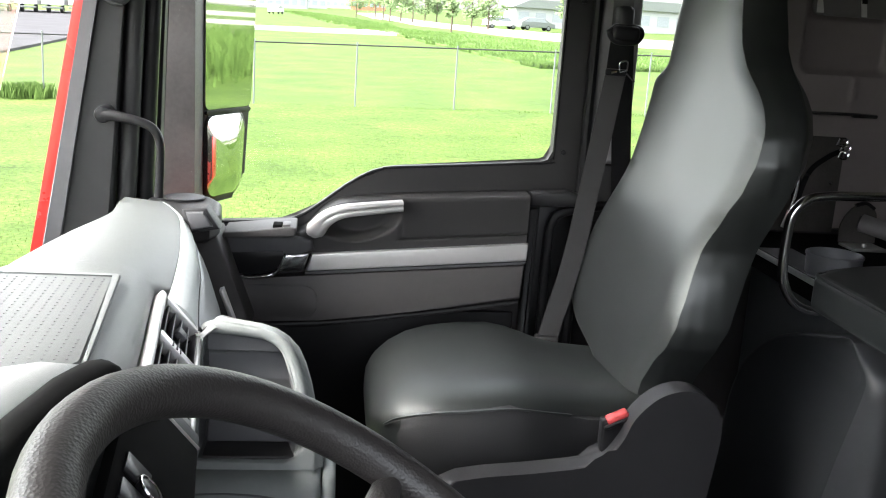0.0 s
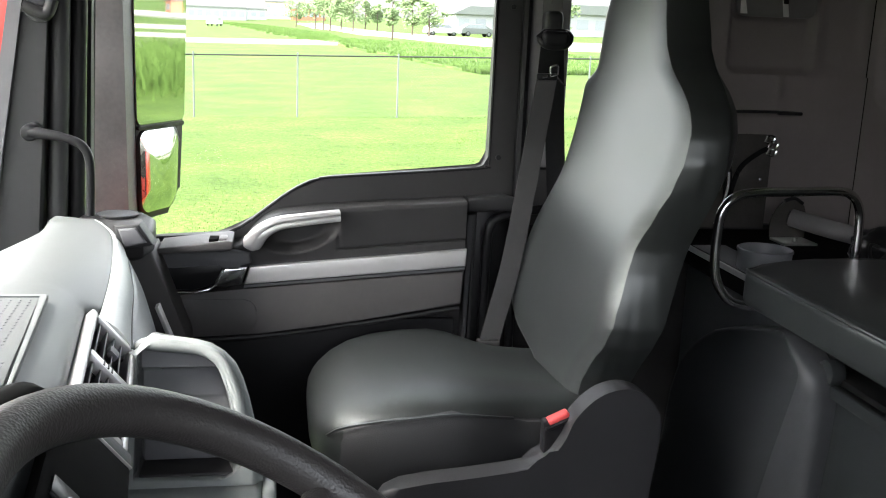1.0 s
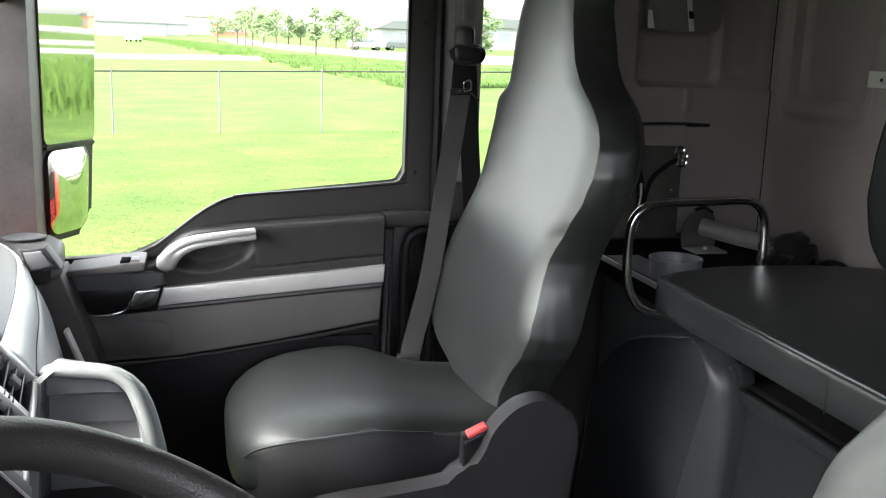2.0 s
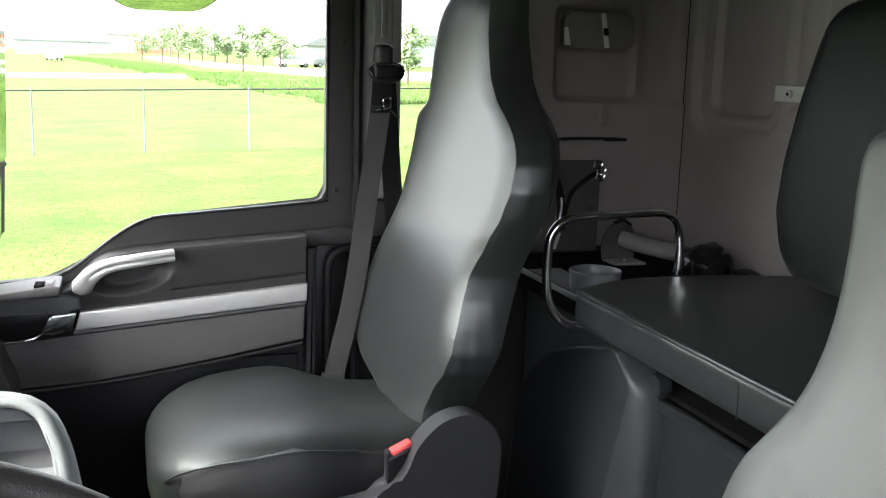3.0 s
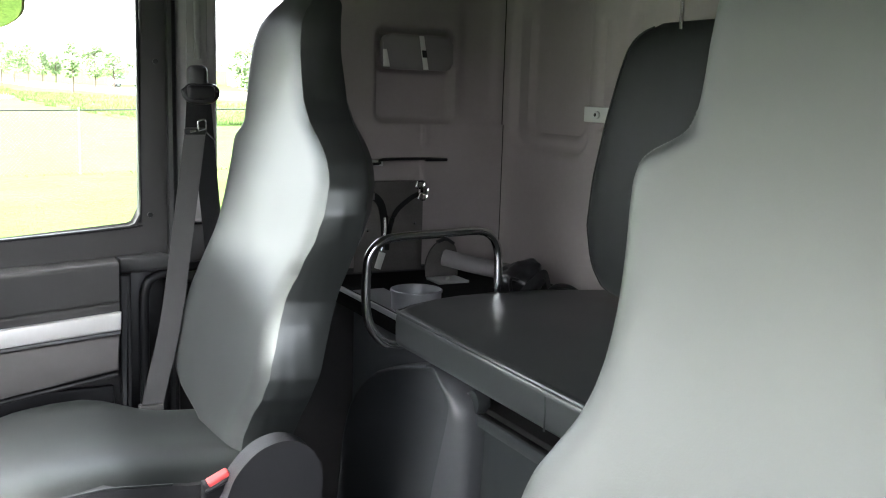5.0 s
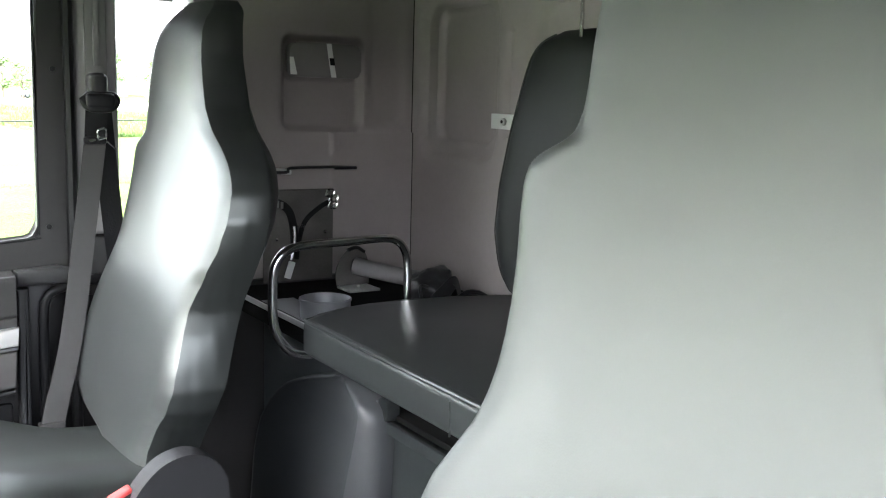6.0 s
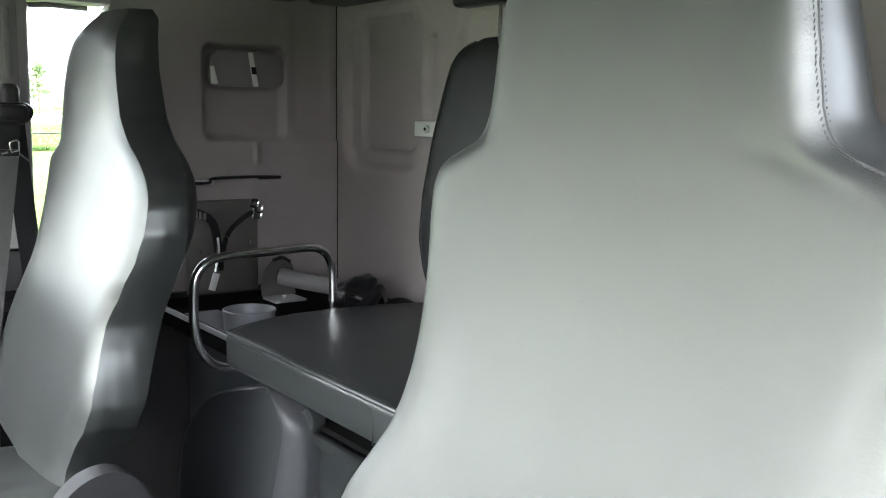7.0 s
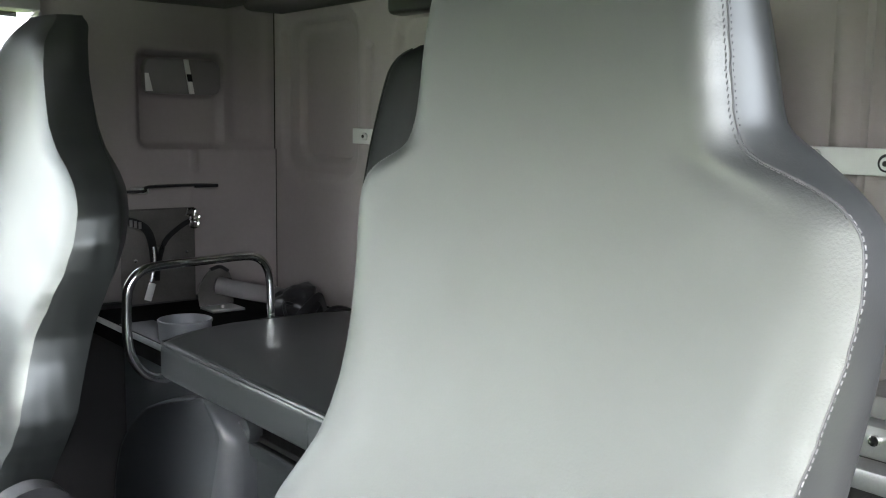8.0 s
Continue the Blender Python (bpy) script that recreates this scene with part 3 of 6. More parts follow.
part("frame", tube([(1.055, 2.285, 2.175), (1.05, 2.285, 2.4), (1.052, 2.285, 2.66), (1.075, 2.285, 2.692), (1.19, 2.285, 2.692)], 0.006, 8, 4), M_TRIM, win)

# the driver's side: an open doorway between pillars, a wall behind it
wd = box((0.98, 0.09, 1.18), (1.89, 0.138, 2.157), 0)
box((0.98, 0.09, 2.158), (1.045, 0.138, 2.70), 0, 2, wd)
box((1.235, 0.09, 2.158), (1.89, 0.138, 2.70), 0, 2, wd)
box((0.98, 0.09, 2.701), (1.89, 0.138, 2.80), 0, 2, wd)
wall("wall_driver", wd, "warm grey side wall behind the driver", M_WALL)
# Unseen wall, added only to hold back light from the doorway.
wall("wall_near", box((-1.6, -1.4, -1.0), (2.6, -1.34, 2.5), 0), "plain dark unseen wall added to shade the open doorway", M_DARK)
wall("underbody", box((-0.40, 0.12, -0.60), (1.88, 2.28, 0.998), 0.02), "plain dark chassis under the cab", M_DARK, "underbody")
wall("header_driver", box((-0.2, 0.09, 2.70), (0.978, 0.138, 2.80), 0.01), "dark header over the open driver's doorway", M_DARK, "header")
wall("sill_driver", box((-0.2, 0.09, 1.18), (0.978, 0.138, 1.24), 0.01), "dark step sill of the open driver's doorway", M_DARK, "sill")
wall("pillar_driver", prism([(-0.28, 1.2), (-0.12, 1.2), (-0.02, 2.80), (-0.1, 2.80)], "y", 0.09, 0.16, 0.01), "dark windscreen pillar on the driver's side", M_MID, "pillar")
wall("wall_front", box((-0.46, 0.10, 1.12), (-0.40, 2.26, 1.93), 0), "dark front bulkhead under the windscreen", M_DARK)
wall("header_front", box((-0.30, 0.14, 2.66), (-0.12, 2.24, 2.798), 0.02), "dark header above the windscreen", M_DARK, "header")
screen = thing("window_2", (-0.4, MIDDLE, 1.95), "wide clear windscreen", "windscreen", "", "structure")
part("pane", prism([(-0.40, 1.94), (-0.394, 1.94), (-0.21, 2.66), (-0.216, 2.66)], "y", 0.18, 2.10, 0), M_SCREEN, screen, "glass with a pale veil of glare mixed in").visible_shadow = False
part("seal", tube([(-0.39, 0.2, 1.95), (-0.385, 2.1, 1.95)], 0.012, 8, 1), M_BLACK, screen)

# Unseen visor, added to block high light falling on the seats.
visor = thing("shade_visor", (-0.2, MIDDLE, 2.5), "unseen dark visor added to cut light at the windscreen top", "sun visor")
part("blade", prism([(-0.223, 2.56), (-0.203, 2.56), (-0.165, 2.70), (-0.185, 2.70)], "y", 0.25, 1.93, 0.006, 3), M_DARK, visor)
for y in (0.35, 1.2, 1.85):
    part("bracket", box((-0.20, y - 0.02, 2.64), (-0.15, y + 0.02, 2.68), 0.006), M_BLACK, visor)

# painted outer skin of the cab
gap = thing("corner_gap", (1.8285, 2.26, 2.03), "thin dark joint in the rear corner", "joint", "", "structure")
part("gap", tube([(1.8285, 2.254, 2.01), (1.8285, 2.254, 2.39)], 0.0012, 6, 1), M_CAVITY, gap)
part("gap", tube([(1.8285, 2.2605, 2.39), (1.8285, 2.2605, 2.79)], 0.0013, 6, 1), M_CAVITY, gap)
roof = box((-0.32, 0.06, 2.862), (1.95, 2.34, 2.93), 0.02)
wall("roof", roof, "red painted cab roof", M_PAINT, "roof")
wall("outer_rear", box((1.892, 0.06, 1.0), (1.95, 2.34, 2.86), 0.01), "red painted outer rear of the cab", M_PAINT)
wall("outer_side", box((0.94, 2.322, 1.0), (1.89, 2.345, 2.15), 0.004), "red painted outer side of the cab", M_PAINT)

# passenger side windscreen pillar: red paint outside, grey lining inside
wall("pillar_front_paint", prism([(-0.272, 1.90), (-0.242, 1.90), (-0.135, 2.48), (-0.06, 2.80), (-0.09, 2.80), (-0.158, 2.48)], "y", 2.10, 2.25, 0.006), "red painted windscreen pillar seen from inside", M_PAINT, "pillar")
wall("pillar_front", prism([(-0.238, 1.90), (-0.10, 1.90), (-0.062, 2.48), (-0.02, 2.80), (-0.058, 2.80), (-0.131, 2.48)], "y", 2.085, 2.25, 0.01), "charcoal lining of the windscreen pillar", M_DARK, "pillar")
wall("pillar_edge", prism([(-0.2415, 1.90), (-0.205, 1.90), (-0.108, 2.48), (-0.04, 2.80), (-0.0615, 2.80), (-0.1345, 2.48)], "y", 2.075, 2.083, 0.003), "grey edge strip of the windscreen pillar", M_GREY, "trim")
seals = thing("door_seal", (0.0, 2.15, 1.98), "black rubber door seals beside the windscreen pillar", "door seal", "", "structure")
part("seal", tube([(-0.075, 2.12, 1.95), (-0.055, 2.12, 2.3), (-0.03, 2.12, 2.78)], 0.02, 10, 4), M_DARK, seals)
part("seal", tube([(-0.04, 2.15, 1.95), (-0.024, 2.15, 2.3), (0.0, 2.15, 2.78)], 0.017, 10, 4), M_BLACK, seals)
part("jamb", prism([(-0.09, 1.95), (-0.03, 1.95), (0.0, 2.78), (-0.05, 2.78)], "y", 2.16, 2.24, 0.004), M_BLACK, seals)
clip = thing("pillar_clip", (-0.1, 2.04, 2.47), "dark moulded knob high on the windscreen pillar", "clip")
part("base", disc((-0.075, 2.07, 2.475), 0.03, 0.014, "y"), M_DARK, clip)
part("knob", tube([(-0.10, 2.055, 2.475), (-0.06, 2.055, 2.462), (-0.045, 2.055, 2.49)], 0.012, 10), M_DARK, clip)

# ---- passenger door ----
door = thing("door_1", (0.5, 2.2, 1.25), "closed charcoal passenger door with silver trim strip", "door", "", "structure")
body = SILL + [(0.868, 2.70), (0.84, 2.735), (0.05, 2.735), (0.02, 2.70), (0.02, 1.975)]
frame_poly = [(-0.03, 1.3)] + SILL + [(0.872, 2.72), (0.93, 2.74), (0.93, 2.06), (0.835, 2.058), (0.815, 1.3)]
part("panel", prism(frame_poly, "y", 2.205, 2.255, 0.006, 3), M_MID, door)
part("window_frame", prism([(-0.035, 1.975), (-0.02, 1.975), (0.005, 2.70), (0.871, 2.70), (0.871, 2.72), (0.93, 2.74), (0.93, 2.78), (-0.02, 2.78)], "y", 2.21, 2.25, 0.004), M_DARK, door)
part("seal", tube([(p[0], 2.207, p[1] + 0.001) for p in SILL[1:]] + [(0.868, 2.207, 2.5), (0.868, 2.207, 2.70)], 0.0035, 6, 2), M_BLACK, door)
part("rear_seal", tube([(0.935, 2.2, 1.6), (0.937, 2.2, 2.2), (0.937, 2.2, 2.75)], 0.012, 8, 3), M_BLACK, door)
part("pane", prism([(-0.03, 1.95), (0.9, 1.95), (0.9, 2.74), (-0.0, 2.74)], "y", 2.258, 2.261, 0), M_GLASS, door, "clear door glass").visible_shadow = False
part("screw", disc((0.888, 2.2, 2.181), 0.006, 0.006, "y", 12, 0.001), M_BLACK, door)
part("screw", disc((0.905, 2.2, 2.52), 0.006, 0.006, "y", 12, 0.001), M_BLACK, door)


def armrest():
    """The padded armrest and the moulding round the pull handle, with the bowl behind the handle."""
    bm, rows = bmesh.new(), []
    for x in np.linspace(0.285, 0.808, 110):
        top = table(x, [(0.285, 1.978), (0.31, 1.985), (0.335, 2.018), (0.36, 2.040), (0.385, 2.052), (0.44, 2.060), (0.52, 2.068), (0.81, 2.086)], 0.01)
        low = table(x, [(0.285, 1.926), (0.325, 1.936), (0.811, 1.978)])
        seam = table(x, [(0.51, 1.974), (0.811, 1.999)])
        row = [(x, 2.206, top + 0.004), (x, 2.19, top + 0.003)]
        for a in np.linspace(90, 0, 8):
            row.append((x, 2.148 - 0.009 * math.cos(radians(a)), top - 0.008 + 0.009 * math.sin(radians(a))))
        for v in np.linspace(0.03, 1, 34):
            z = (top - 0.008) * (1 - v) + low * v
            y = 2.139 + 0.006 * v
            e = ((x - 0.432) / 0.082) ** 2 + ((z - 2.012 - (x - 0.432) * 0.16) / 0.040) ** 2
            y += 0.036 * step((1.25 - e) / 0.9)
            if x > 0.515:
                y += 0.0035 * math.exp(-(((z - seam) / 0.0022) ** 2))
            if z > seam:
                y += 0.003 * math.exp(-(((x - 0.512 - (2.07 - z) * 0.12) / 0.0025) ** 2))
            row.append((x, y, z))
        row += [(x, 2.206, low)]
        rows.append([bm.verts.new(p) for p in row])
    skin(bm, rows)
    return bm


arm = part("armrest", armrest(), M_MID, door, sharp=60)
part("end_cap", prism([(0.812, 2.058), (0.812, 2.092), (0.90, 2.098), (0.93, 2.09), (0.93, 2.062)], "y", 2.16, 2.204, 0.008, 3), M_DARK, door)
part("rear_edge", prism([(0.812, 1.30), (0.812, 2.054), (0.838, 2.056), (0.832, 1.75), (0.818, 1.30)], "y", 2.165, 2.204, 0.008, 3), M_DARK, door)
part("jamb", box((0.842, 2.225, 1.25), (0.944, 2.261, 2.056), 0.002), M_BLACK, door)


def handle():
    """A pull handle with two ridges along its face."""
    line = glide([(0.326, 2.135, 1.986), (0.334, 2.118, 1.998), (0.352, 2.105, 2.022), (0.385, 2.100, 2.041), (0.44, 2.102, 2.050), (0.519, 2.115, 2.0575)], 8)
    rings = []
    for i, p in enumerate(line):
        t = (line[min(i + 1, len(line) - 1)] - line[max(i - 1, 0)]).normalized()
        out = (Vector((0, -1, 0)) - t * t.dot(Vector((0, -1, 0)))).normalized()
        up = out.cross(t) if out.cross(t).z > 0 or i < 12 else -out.cross(t)
        k = i / (len(line) - 1)
        h = table(k, [(0, 0.016), (0.15, 0.022), (0.35, 0.019), (0.6, 0.0155), (1, 0.0135)])
        g = step((k - 0.3) / 0.25)
        prof = [(-1.0, -0.004), (-0.93, 0.004), (-0.7, 0.009), (-0.35, 0.011 - 0.001 * g), (-0.12, 0.011 - 0.002 * g), (-0.02, 0.0115 - 0.0055 * g), (0.08, 0.012 - 0.002 * g), (0.4, 0.0125), (0.75, 0.0105), (0.95, 0.004), (1.0, -0.003), (0.7, -0.009), (-0.6, -0.009)]
        rings.append([p + up * (h * u) + out * w for u, w in prof])
    return loft(rings)


hnd = part("door_handle", handle(), M_SILVER, door, "silver curved pull handle", sharp=50)
part("handle_post", box((0.508, 2.112, 2.047), (0.5195, 2.20, 2.067), 0.004), M_MID, hnd)
part("handle_foot", box((0.318, 2.135, 1.972), (0.346, 2.20, 1.996), 0.006), M_MID, hnd)
sw = part("switch_panel", prism([(0.13, 1.974), (0.137, 1.988), (0.282, 2.005), (0.29, 2.003), (0.29, 1.988), (0.285, 1.984)], "y", 2.09, 2.2, 0.004, 3), M_DOOR, door)
part("switch", box((0.240, 2.100, 1.998), (0.260, 2.14, 2.0065), 0.002), M_CAVITY, sw)
part("switch", box((0.2615, 2.100, 1.998), (0.278, 2.14, 2.0085), 0.002), M_TRIM, sw)
part("ledge", prism([(0.10, 1.925), (0.105, 1.975), (0.14, 1.983), (0.30, 1.975), (0.325, 1.968), (0.33, 1.945), (0.30, 1.938)], "y", 2.13, 2.2, 0.01, 4), M_GREY, door)
pk = part("pocket", prism([(0.15, 1.936), (0.262, 1.942), (0.268, 1.925), (0.25, 1.898), (0.20, 1.885), (0.158, 1.888), (0.148, 1.91)], "y", 2.128, 2.2, 0.003), M_BLACK, door)
part("lip", tube([(0.155, 2.125, 1.882), (0.20, 2.123, 1.882), (0.235, 2.122, 1.888), (0.252, 2.122, 1.9), (0.262, 2.122, 1.922), (0.268, 2.124, 1.936)], 0.0028, 8, 5), M_CHROME, pk)
part("inner_lever", prism([(0.240, 1.892), (0.255, 1.904), (0.265, 1.926), (0.272, 1.9375), (0.3195, 1.9395), (0.3065, 1.899), (0.28, 1.894)], "y", 2.120, 2.14, 0.005, 4), M_CHROME, pk)
part("trim_strip", prism([(0.325, 1.937), (0.811, 1.978), (0.809, 1.938), (0.312, 1.897)], "y", 2.132, 2.15, 0.004, 3), M_SILVER, door, "satin silver strip")
# Shadow line under the trim strip, set in as a grey band.
part("strip_shadow", prism([(0.312, 1.8955), (0.8085, 1.9365), (0.808, 1.929), (0.310, 1.888)], "y", 2.137, 2.15, 0.002), M_GREY, door)
part("lower_panel", prism([(0.05, 1.862), (0.31, 1.885), (0.807, 1.9265), (0.803, 1.847), (0.571, 1.811), (0.345, 1.782), (0.05, 1.765)], "y", 2.138, 2.2, 0.006, 3), M_DOOR, door)
part("speaker_cover", prism(rounded((0.09, 1.787), (0.34, 1.862), 0.03), "y", 2.1362, 2.142, 0.0015, 2), M_DOOR, door)
part("outer_skin", box((-0.03, 2.263, 1.0), (0.93, 2.30, 1.94), 0.01), M_PAINT, door, "red painted outside")
part("kick_panel", box((0.05, 2.185, 1.3), (0.80, 2.204, 1.80), 0.008), M_BLACK, door)
part("under_edge", tube([(0.05, 2.15, 1.757), (0.345, 2.15, 1.772), (0.571, 2.15, 1.800), (0.80, 2.15, 1.836)], 0.006, 8, 4), M_DARK, door)

# ---- roadside mirrors on the passenger side ----
def mirror_poly(z0, z1, r, hi=0.125):
    n = Vector((0.89, -0.45, 0)).normalized()
    u = Vector((0.45, 0.89, 0)).normalized()
    c = Vector((0.101, 2.61, 0))
    return n, u, c, rounded((-0.125, z0), (hi, z1), r)


def taper(p, z, rim):
    """The outer edge of the mirror draws in towards its foot."""
    return p - max(0.0, p + 0.125) / (rim + 0.125) * np.interp(z, [1.96, 2.02, 2.2, 2.75], [0.075, 0.058, 0.040, 0.0])


def slab(z0, z1, r, a, b, bev, rim=0.125):
    n, u, c, poly = mirror_poly(z0, z1, r, rim)
    bm = prism(poly, "y", a, b, bev, 3)
    bmesh.ops.bisect_plane(bm, geom=bm.verts[:] + bm.edges[:] + bm.faces[:], plane_co=(0, 0, 2.2), plane_no=(0, 0, 1))
    for v in bm.verts:
        v.co = c + u * taper(v.co.x, v.co.z, rim) + n * v.co.y + Vector((0, 0, v.co.z))
    return bm


def convex(z0, z1, r, lean, bow, rim):
    """A domed glass, leaning back at its top."""
    n, u, c, poly = mirror_poly(z0, z1, r, rim)
    mid = ((rim - 0.125) / 2, (z0 + z1) / 2)
    rings = []
    for k in (1.0, 0.9, 0.75, 0.6, 0.45, 0.3, 0.15, 0.03):
        ring = []
        for p in poly:
            a, z = mid[0] + (p[0] - mid[0]) * k, mid[1] + (p[1] - mid[1]) * k
            out = 0.008 + lean - lean * (z - mid[1]) / ((z1 - z0) / 2) + bow - ((a - mid[0]) ** 2 + (z - mid[1]) ** 2) / 0.75
            ring.append(c + u * taper(a, z, rim) + n * out + Vector((0, 0, z)))
        rings.append(ring)
    return loft(rings)


om = thing("wing_mirror", (0.05, 2.6, 1.97), "dark truck wing mirror with main and wide-angle glasses", "wing mirror")
part("housing", slab(1.965, 2.85, 0.06, -0.15, -0.004, 0.05), M_HOUSING, om)
part("lower_housing", slab(1.975, 2.20, 0.05, -0.10, 0.006, 0.01, 0.10), M_BLACK, om)
part("main_glass", slab(2.205, 2.84, 0.02, -0.003, 0.001, 0), M_MIRROR, om)
part("wide_glass", convex(1.985, 2.19, 0.04, 0.001, 0.020, 0.09), M_MIRROR, om)
part("bezel", slab(2.192, 2.203, 0.004, -0.003, 0.006, 0.002, 0.118), M_BLACK, om)
part("arm", tube([(0.0, 2.27, 2.55), (-0.02, 2.4, 2.56), (0.0, 2.52, 2.56)], 0.025, 10), M_BLACK, om)
part("arm_cover", prism([(-0.085, 2.44), (0.028, 2.44), (0.040, 2.50), (0.030, 2.56), (-0.06, 2.56)], "z", 1.80, 2.85, 0.012, 3), M_ARM, om, "dusty dark moulded arm cover")
km = thing("kerb_mirror", (0.54, 2.5, 2.6), "round-cornered convex kerb mirror above the door", "kerb mirror")


def kerb(bow, a, b, grow):
    bm = prism(rounded((-0.135 - grow, -0.10 - grow), (0.135 + grow, 0.10 + grow), 0.07), "z", a, b, 0.004, 3)
    m = Matrix.Translation((0.53, 2.55, 2.64)) @ Matrix.Rotation(radians(143), 4, "X")
    for v in bm.verts:
        v.co.z += bow * (v.co.x ** 2 + v.co.y ** 2)
        v.co = m @ v.co
    return bm


part("glass", kerb(-1.2, 0.0, 0.004, 0.0), M_MIRROR, km)
part("housing", kerb(-1.2, -0.05, -0.003, 0.008), M_MID, km)
part("arm", tube([(0.53, 2.56, 2.71), (0.53, 2.45, 2.84), (0.53, 2.27, 2.84)], 0.016, 8), M_MID, km)


# ---- seats ----
BACK_X = [(1.78, 0.925), (1.86, 0.936), (1.94, 0.952), (2.05, 0.982), (2.15, 1.012), (2.25, 1.041), (2.36, 1.067), (2.45, 1.082), (2.55, 1.092), (2.64, 1.10)]
BACK_T = [(1.78, 0.12), (1.95, 0.13), (2.2, 0.115), (2.36, 0.11), (2.46, 0.10), (2.60, 0.085), (2.635, 0.07), (2.652, 0.05)]
LEVELS = [1.78 + 0.0065 * i for i in range(130)] + [2.628, 2.633, 2.638, 2.642, 2.646, 2.649, 2.652]

# half widths along the height: the window-side edge (or far edge), the seam towards the driver's door, and the outermost side
PASSENGER = dict(
    cy=1.90, turn=0.09, round=0.075, back=0.042, edge=0.013, turnin=0.055,
    left=[(1.78, 0.10), (1.80, 0.16), (1.82, 0.222), (1.85, 0.265), (1.89, 0.285), (1.94, 0.289), (1.98, 0.287), (2.03, 0.279), (2.075, 0.263), (2.12, 0.240), (2.16, 0.222), (2.19, 0.215), (2.25, 0.216), (2.32, 0.223), (2.358, 0.229), (2.372, 0.219), (2.386, 0.190), (2.40, 0.178), (2.44, 0.182), (2.50, 0.184), (2.56, 0.174), (2.60, 0.150), (2.63, 0.118), (2.645, 0.095), (2.652, 0.07)],
    seam=[(1.78, 0.17), (1.81, 0.175), (1.86, 0.205), (1.90, 0.240), (1.94, 0.254), (1.99, 0.250), (2.04, 0.242), (2.085, 0.241), (2.11, 0.250), (2.15, 0.272), (2.20, 0.297), (2.25, 0.308), (2.30, 0.300), (2.34, 0.275), (2.37, 0.240), (2.395, 0.202), (2.41, 0.180), (2.45, 0.146), (2.50, 0.124), (2.55, 0.109), (2.64, 0.094), (2.652, 0.08)],
    outer=[(1.78, 0.255), (1.84, 0.280), (1.90, 0.302), (1.95, 0.314), (2.05, 0.311), (2.10, 0.312), (2.15, 0.322), (2.20, 0.334), (2.25, 0.332), (2.30, 0.317), (2.35, 0.287), (2.38, 0.258), (2.41, 0.222), (2.45, 0.188), (2.50, 0.172), (2.55, 0.158), (2.60, 0.151), (2.635, 0.140), (2.652, 0.10)],
    hollow=[(1.78, 0.008), (1.90, 0.008), (2.05, 0.006), (2.15, 0.0), (2.25, -0.006), (2.35, -0.010), (2.46, -0.014), (2.60, -0.014), (2.65, -0.008)])
DRIVER = dict(
    cy=0.503, turn=0.0, round=0.05, back=0.022, edge=0.011, turnin=0.05,
    left=[(1.78, 0.24), (1.90, 0.285), (2.0, 0.300), (2.065, 0.293), (2.09, 0.286), (2.125, 0.265), (2.155, 0.247), (2.185, 0.238), (2.215, 0.234), (2.245, 0.234), (2.27, 0.236), (2.30, 0.240), (2.33, 0.245), (2.36, 0.251), (2.39, 0.2545), (2.406, 0.251), (2.418, 0.239), (2.43, 0.211), (2.438, 0.193), (2.45, 0.185), (2.465, 0.181), (2.49, 0.179), (2.52, 0.178), (2.548, 0.175), (2.574, 0.170), (2.62, 0.150), (2.652, 0.09)],
    seam=[(1.78, 0.2), (2.0, 0.225), (2.1, 0.232), (2.2, 0.2508), (2.247, 0.2598), (2.27, 0.2658), (2.296, 0.2698), (2.32, 0.2748), (2.344, 0.2778), (2.366, 0.2788), (2.38, 0.2768), (2.391, 0.2748), (2.403, 0.2698), (2.413, 0.2573), (2.421, 0.2433), (2.428, 0.2243), (2.434, 0.2063), (2.441, 0.1873), (2.451, 0.1783), (2.466, 0.1713), (2.492, 0.1653), (2.518, 0.1613), (2.543, 0.1563), (2.62, 0.1413), (2.652, 0.09)],
    outer=[(1.78, 0.2285), (2.0, 0.2485), (2.1, 0.2565), (2.23, 0.2665), (2.3, 0.2725), (2.36, 0.2725), (2.4, 0.2625), (2.422, 0.2395), (2.444, 0.2095), (2.458, 0.1875), (2.47, 0.1825), (2.51, 0.1735), (2.55, 0.1635), (2.62, 0.1515), (2.652, 0.1)],
    hollow=[(1.78, 0.018), (2.0, 0.020), (2.2, 0.014), (2.35, 0.008), (2.5, 0.003), (2.62, 0.0)])


